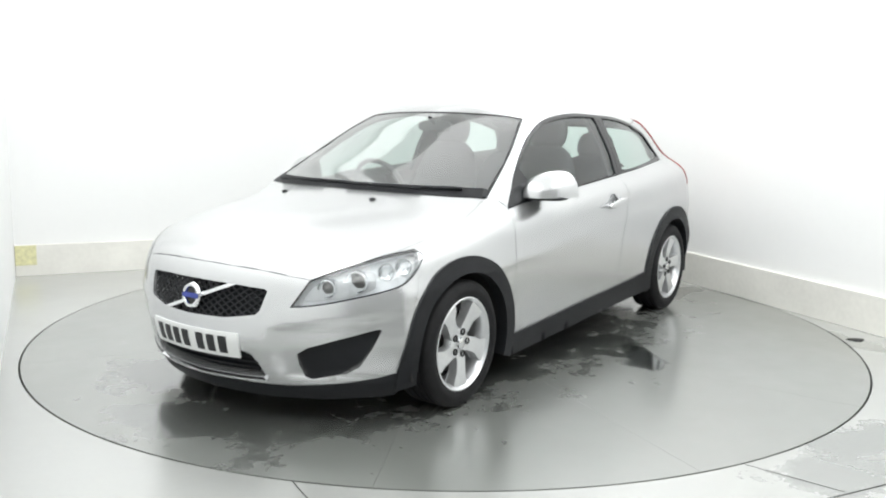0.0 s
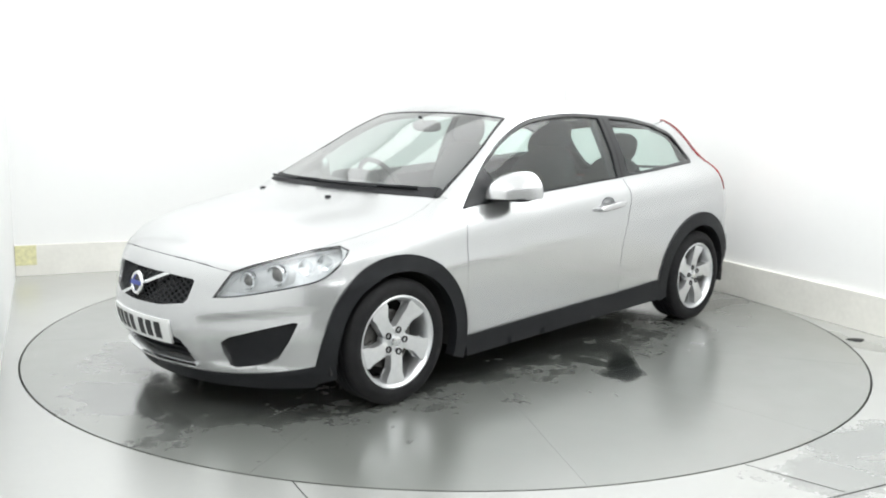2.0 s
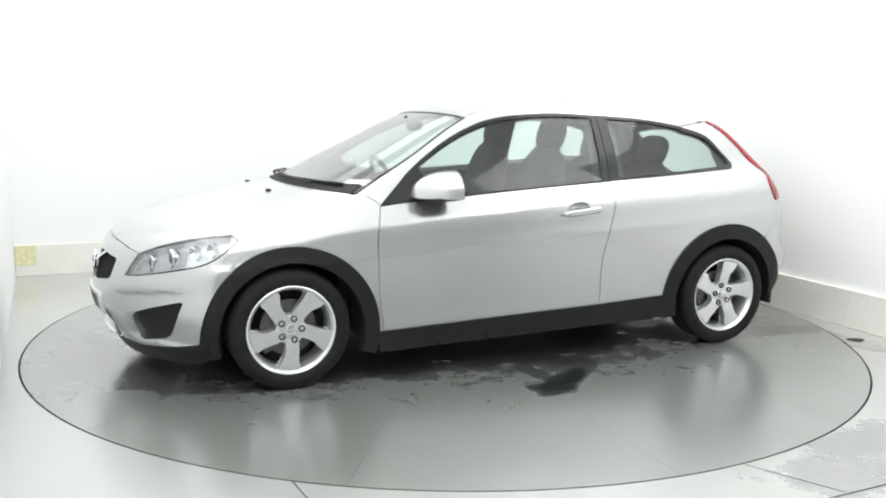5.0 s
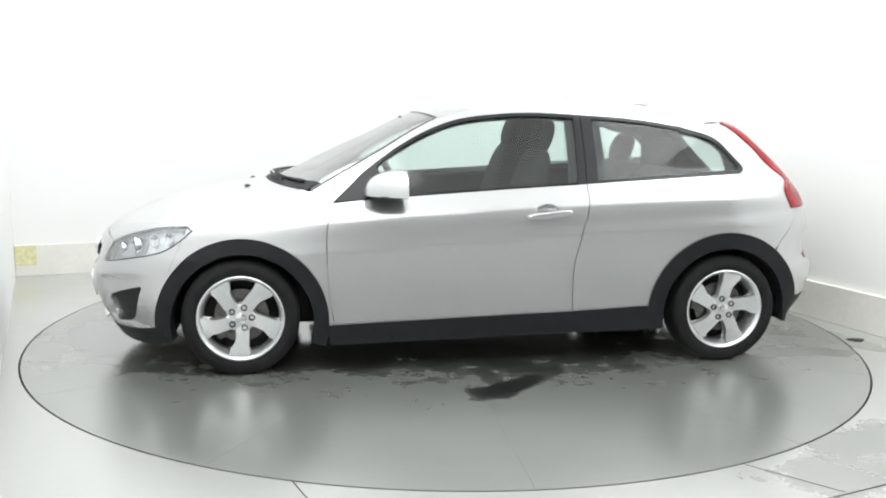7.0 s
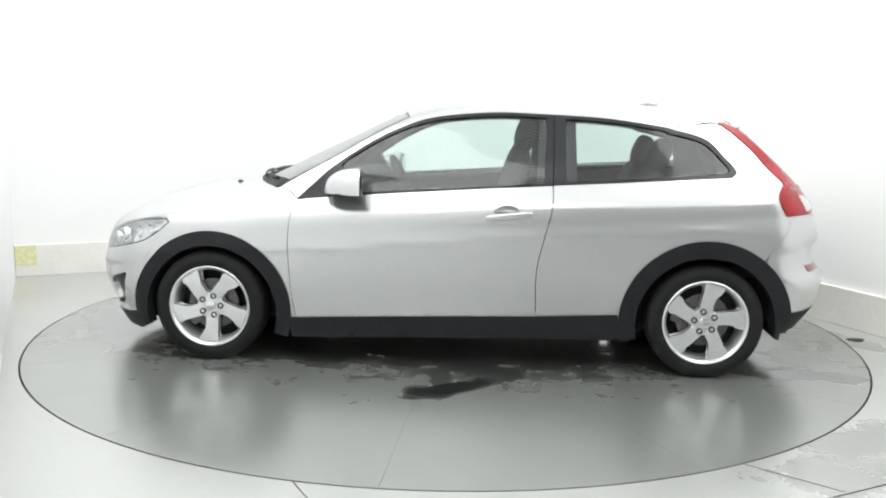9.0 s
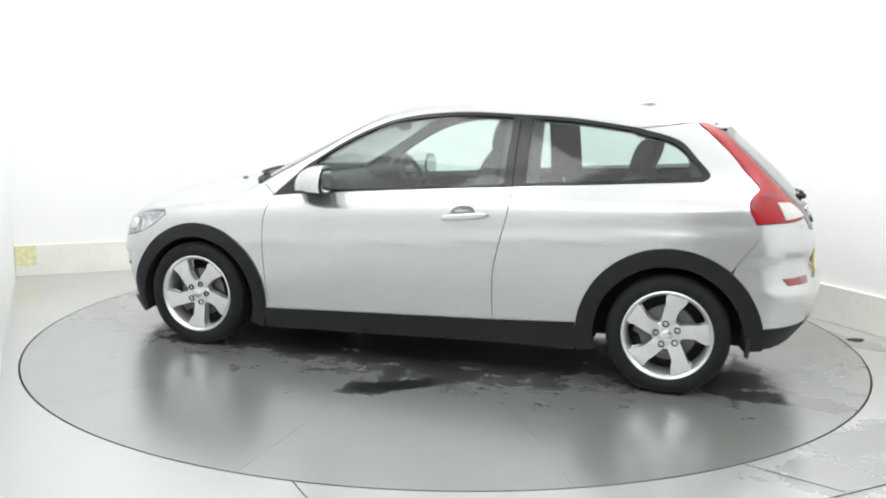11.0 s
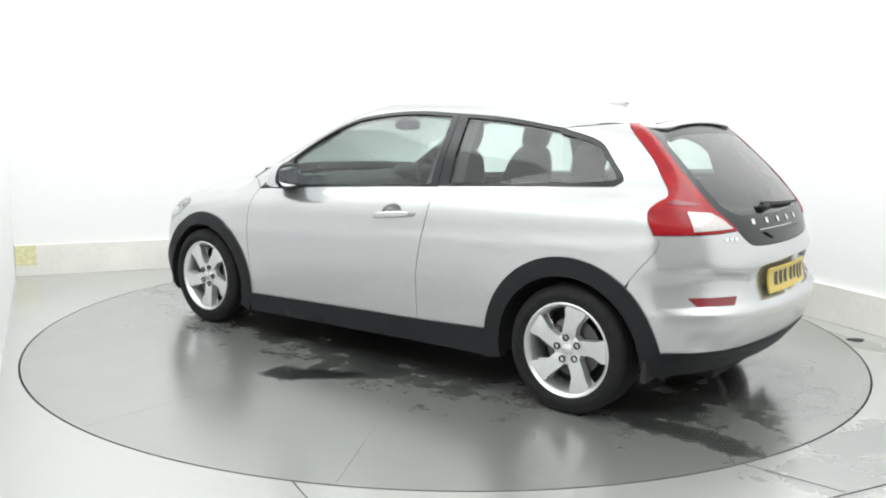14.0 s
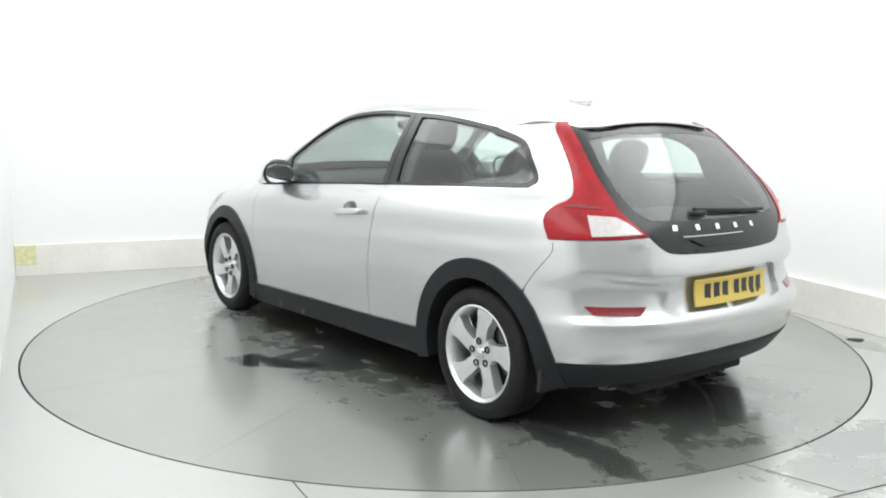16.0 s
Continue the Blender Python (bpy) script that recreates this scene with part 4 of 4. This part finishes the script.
# ---- mirrors ----
def build_mirrors():
    for s in (1, -1):
        m = Matrix.Translation((0.585, s * 0.908, 0.936)) @ Matrix.Rotation(radians(s * 5), 4, "Z")

        def shell(grow, low):
            """The housing: a dome, cut level below and flat at the back."""
            bm = pillow((-0.092, 0, 0), (0.400 * grow, 0.226 * grow, 0.278 * grow), 2.3, None, 24, 48)
            for co, no in (((0, 0, low), (0, 0, -1)), ((-0.092 * grow, 0, 0), (-1, 0, 0))):
                cut = bmesh.ops.bisect_plane(bm, geom=bm.verts[:] + bm.edges[:] + bm.faces[:], plane_co=co, plane_no=no, clear_outer=True)
                bmesh.ops.contextual_create(bm, geom=[e for e in cut["geom_cut"] if isinstance(e, bmesh.types.BMEdge)])
            for v in bm.verts:
                v.co.y -= s * 0.38 * (v.co.x + 0.092)
            bm.transform(m)
            return bm
        c = part("door_mirror", shell(1.0, 0.002), PAINT, car, "silver door mirror with black underside")
        part("mirror_base", pillow((-0.020, -s * 0.022, -0.001), (0.150, 0.190, 0.030), 2.6, m), PLASTIC, c, "black mirror shell")
        part("mirror_rim", pillow((-0.096, 0, 0.056), (0.012, 0.200, 0.136), 2.8, m), PLASTIC, c, "black rim round the mirror glass")
        part("mirror_glass", pillow((-0.1015, 0, 0.056), (0.005, 0.178, 0.114), 2.8, m), MIRROR, c, "mirror glass")
        part("stalk", pillow((0.610, s * 0.840, 0.932), (0.11, 0.12, 0.026), 2.5), PLASTIC, c, "black mirror stalk")


build_mirrors()


# ---- wheels ----
def build_wheel():
    w = new("wheel")
    w.parent = car
    tagged(w, "five-spoke silver alloy wheel with black tyre")
    groove = []
    for y in (-0.05, -0.017, 0.017, 0.05):
        groove += [(0.3020, y - 0.005), (0.295, y - 0.004), (0.295, y + 0.004), (0.3020, y + 0.005)]
    prof = [(0.212, -0.086), (0.222, -0.096), (0.250, -0.103), (0.280, -0.099), (0.297, -0.086), (0.3015, -0.070)] + groove + [(0.3015, 0.070), (0.297, 0.086), (0.280, 0.099), (0.262, 0.1025), (0.258, 0.1035), (0.250, 0.103), (0.224, 0.096), (0.212, 0.086)]
    tyre = part("tyre", lathe(prof, 72), RUBBER, w, "black rubber tyre")
    rim = part("rim", lathe([(0.198, 0.070), (0.206, 0.088), (0.217, 0.098), (0.225, 0.094), (0.222, 0.080), (0.214, -0.085), (0.200, -0.085), (0.192, 0.030)], 72), ALLOY, w, "silver alloy rim")
    radii = [0.045, 0.07, 0.10, 0.13, 0.16, 0.185, 0.202]
    wide = [0.032, 0.034, 0.034, 0.036, 0.040, 0.047, 0.057]
    for i in range(5):
        th = radians(72 * i)
        left, right = [], []
        for r, h in zip(radii, wide):
            a = th + 0.24 * (r / 0.2) ** 1.2
            c = Vector((math.cos(a), math.sin(a)))
            n = Vector((-c.y, c.x))
            left.append(tuple(c * r + n * h)), right.append(tuple(c * r - n * h))
        bm = prism(left + right[::-1], 0.030, 0.074, 1)
        for v in bm.verts:
            if v.co.y > 0.05:
                r = math.hypot(v.co.x, v.co.z)
                v.co.y += 0.014 * (r / 0.2) ** 2 - 0.002
        part("spoke", bm, ALLOY, rim, smooth=True, bevel=0.007)
    part("hub", lathe([(0.0, 0.03), (0.078, 0.03), (0.080, 0.050), (0.072, 0.068), (0.060, 0.073), (0.034, 0.071), (0.0, 0.071)], 40), ALLOY, rim, "silver wheel hub")
    part("centre_cap", lathe([(0.0, 0.07), (0.029, 0.07), (0.027, 0.082), (0.020, 0.085), (0.0, 0.086)], 28), CHROME, rim, "round centre cap")
    for i in range(5):
        a = radians(72 * i - 9)
        bm = lathe([(0.0, 0.058), (0.0165, 0.058), (0.0165, 0.0790), (0.0115, 0.0800), (0.0095, 0.068), (0.0, 0.068)], 14)
        bm.transform(Matrix.Translation((0.055 * math.cos(a), 0, 0.055 * math.sin(a))))
        part("wheel_nut", bm, INK, rim, "dark recessed wheel nut")
    part("brake_disc", lathe([(0.05, -0.005), (0.140, -0.005), (0.140, 0.015), (0.05, 0.015)], 48), STEEL, w, "steel brake disc")
    part("caliper", block((0.085, -0.03, -0.06), (0.165, 0.028, 0.06)), STEEL, w, "grey brake caliper", bevel=0.012)
    part("inner_dish", lathe([(0.0, -0.06), (0.20, -0.06), (0.20, -0.05), (0.0, -0.05)], 40), PIT, w, "dark wheel inside")
    return w


wheel = build_wheel()
wheel.matrix_basis = pose(HUB_F, 0.772, AXLE, 0, 28, 0)
for x, y, turn, spin in ((HUB_R, 0.772, 0, -17.5), (HUB_F, -0.772, 180, 20), (HUB_R, -0.772, 180, 50)):
    copy_thing(wheel, Matrix.Translation((x, y, AXLE)) @ Matrix.Rotation(radians(turn), 4, "Z") @ Matrix.Rotation(radians(spin), 4, "Y"))

# ---- windscreen wipers and washer jets ----
for y0, y1 in ((0.62, 0.02), (0.02, -0.58)):
    p = lift("top", [(1.165 - 0.43 * y * y + 0.0 * y, y) for y in np.linspace(y0, y1, 14)])
    w = part("wiper", tube(p + 0.014 * normals(p), 0.009, 8, 0.7), PLASTIC, car, "black windscreen wiper")
    p = lift("top", [(1.19 - 0.40 * y * y, y) for y in np.linspace(y1, y1 + 0.42, 10)])
    part("wiper_arm", tube(p + 0.022 * normals(p), 0.008, 8, 0.8), PLASTIC, w, "black wiper arm")
for y in (0.30, -0.30):
    c = lift("top", [(1.32, y)])[0]
    part("washer_jet", pillow((c[0], c[1], c[2] + 0.003), (0.035, 0.03, 0.014), 2.2), PLASTIC, car, "small black washer jet")


# ---- cabin ----
def build_seat(name, x, y, z, wide, deep, tall, lean, label):
    """A seat: cushion, backrest and a headrest on two posts."""
    seat = new(name)
    seat.parent = car
    tagged(seat, label)
    part("cushion", pillow((x + 0.02, y, z), (deep, wide, 0.17), 3.6), SEAT_CLOTH, seat, "charcoal cloth cushion")
    m = Matrix.Translation((x - deep / 2 + 0.05, y, z)) @ Matrix.Rotation(radians(-lean), 4, "Y")
    back = pillow((0, 0, tall / 2), (0.15, wide, tall + 0.06), 3.4)
    for v in back.verts:
        v.co.y *= 1 - 0.34 * max(0.0, v.co.z / tall - 0.45)
    back.transform(m)
    part("backrest", back, SEAT_CLOTH, seat, "charcoal cloth backrest")
    part("headrest", pillow((0.01, 0, tall + 0.10), (0.11, wide * 0.50, 0.20), 2.8, m), SEAT_CLOTH, seat, "charcoal headrest")
    for s in (-1, 1):
        part("headrest_post", tube([m @ Vector((0, s * 0.06, tall - 0.06)), m @ Vector((0, s * 0.06, tall + 0.06))], 0.007, 8), STEEL, seat, "steel headrest post")
    return seat


for y in (0.37, -0.37):
    build_seat("front_seat", 0.03, y, 0.52, 0.50, 0.50, 0.65, 16, "charcoal cloth front seat with headrest")
for y in (0.34, -0.34):
    build_seat("rear_seat", -0.74, y, 0.55, 0.52, 0.46, 0.53, 20, "charcoal cloth rear seat with headrest")


def build_cabin():
    bm = prism([(1.02, 0.55), (1.06, 0.90), (0.98, 0.955), (0.72, 0.965), (0.60, 0.93), (0.52, 0.80), (0.56, 0.55)], -0.70, 0.70, 1)
    dash = part("dashboard", bm, TRIM_DARK, car, "dark grey moulded dashboard", bevel=0.02)
    part("dial_hood", pillow((0.62, -0.37, 0.965), (0.22, 0.34, 0.10), 2.6), TRIM_DARK, dash, "dark instrument hood")
    m = Matrix.Translation((0.42, -0.37, 0.90)) @ Matrix.Rotation(radians(-65), 4, "Y")
    ring = [m @ Vector((0.185 * math.cos(a), 0.185 * math.sin(a), 0)) for a in np.linspace(0, 2 * math.pi, 41)]
    wheel_ring = part("steering_wheel", tube(ring, 0.015, 10), TRIM_DARK, car, "dark steering wheel")
    part("boss", pillow((0, 0, 0), (0.12, 0.14, 0.05), 2.5, m), TRIM_DARK, wheel_ring, "dark steering wheel boss")
    for a in (0, 180, 270):
        part("wheel_arm", tube([m @ Vector((0.04 * math.sin(radians(a)), 0.04 * math.cos(radians(a)), 0)), m @ Vector((0.18 * math.sin(radians(a)), 0.18 * math.cos(radians(a)), 0))], 0.013, 8), TRIM_DARK, wheel_ring)
    part("column", tube([(0.42, -0.37, 0.90), (0.72, -0.37, 0.80)], 0.035, 12), TRIM_DARK, wheel_ring, "steering column")
    mirror = part("cabin_mirror", pillow((0.37, 0.0, 1.285), (0.035, 0.24, 0.07), 3.0), TRIM_DARK, car, "dark rear-view mirror")
    part("mirror_mount", tube([(0.38, 0, 1.30), (0.43, 0, 1.335)], 0.012, 8), TRIM_DARK, mirror)
    part("parcel_shelf", block((-1.66, -0.58, 0.86), (-1.22, 0.58, 0.885)), TRIM_DARK, car, "dark parcel shelf", bevel=0.008)
    part("boot_floor", block((-1.80, -0.60, 0.50), (-1.10, 0.60, 0.56)), TRIM_DARK, car, "dark boot floor", smooth=False)
    part("centre_console", pillow((0.25, 0.0, 0.52), (0.8, 0.20, 0.30), 4.0), TRIM_DARK, car, "dark centre console")
    part("gear_lever", tube([(0.32, 0, 0.64), (0.30, 0, 0.78)], 0.016, 10), TRIM_DARK, car, "dark gear lever")
    part("cabin_floor", block((-0.9, -0.72, 0.30), (0.95, 0.72, 0.33)), TRIM_DARK, car, "dark carpet", smooth=False)
    part("bulkhead", block((1.00, -0.70, 0.30), (1.05, 0.70, 0.88)), PIT, car, "dark bulkhead", smooth=False)


build_cabin()

# ---- what moves: the turntable turns, and the car stands on it ----
TURN = ((0.0, 235.55), (0.25, 234.93), (0.5, 233.78), (0.75, 232.50), (1.0, 231.02), (1.25, 229.45), (1.5, 227.72), (2.0, 224.16), (2.5, 220.66), (3.0, 217.13), (3.5, 213.65), (4.0, 210.15), (5.25, 201.5),
        (6.5, 193.02), (7.0, 189.50), (7.5, 186.12), (8.0, 182.75), (8.5, 179.42), (9.0, 176.02), (10.25, 167.7), (11.5, 159.54), (12.0, 155.98), (12.5, 152.58), (13.0, 149.12),
        (13.5, 145.75), (14.0, 142.25), (14.5, 138.85), (15.0, 135.32), (15.5, 131.90), (16.0, 128.33))


def motions():
    walk(turntable, [(t, pose(0, 0, 0, 0, 0, a)) for t, a in TURN])
    walk(car, [(t, pose(0, 0, 0, 0, 0, a) @ pose(-0.106, 0.083, 0)) for t, a in TURN])


motions()
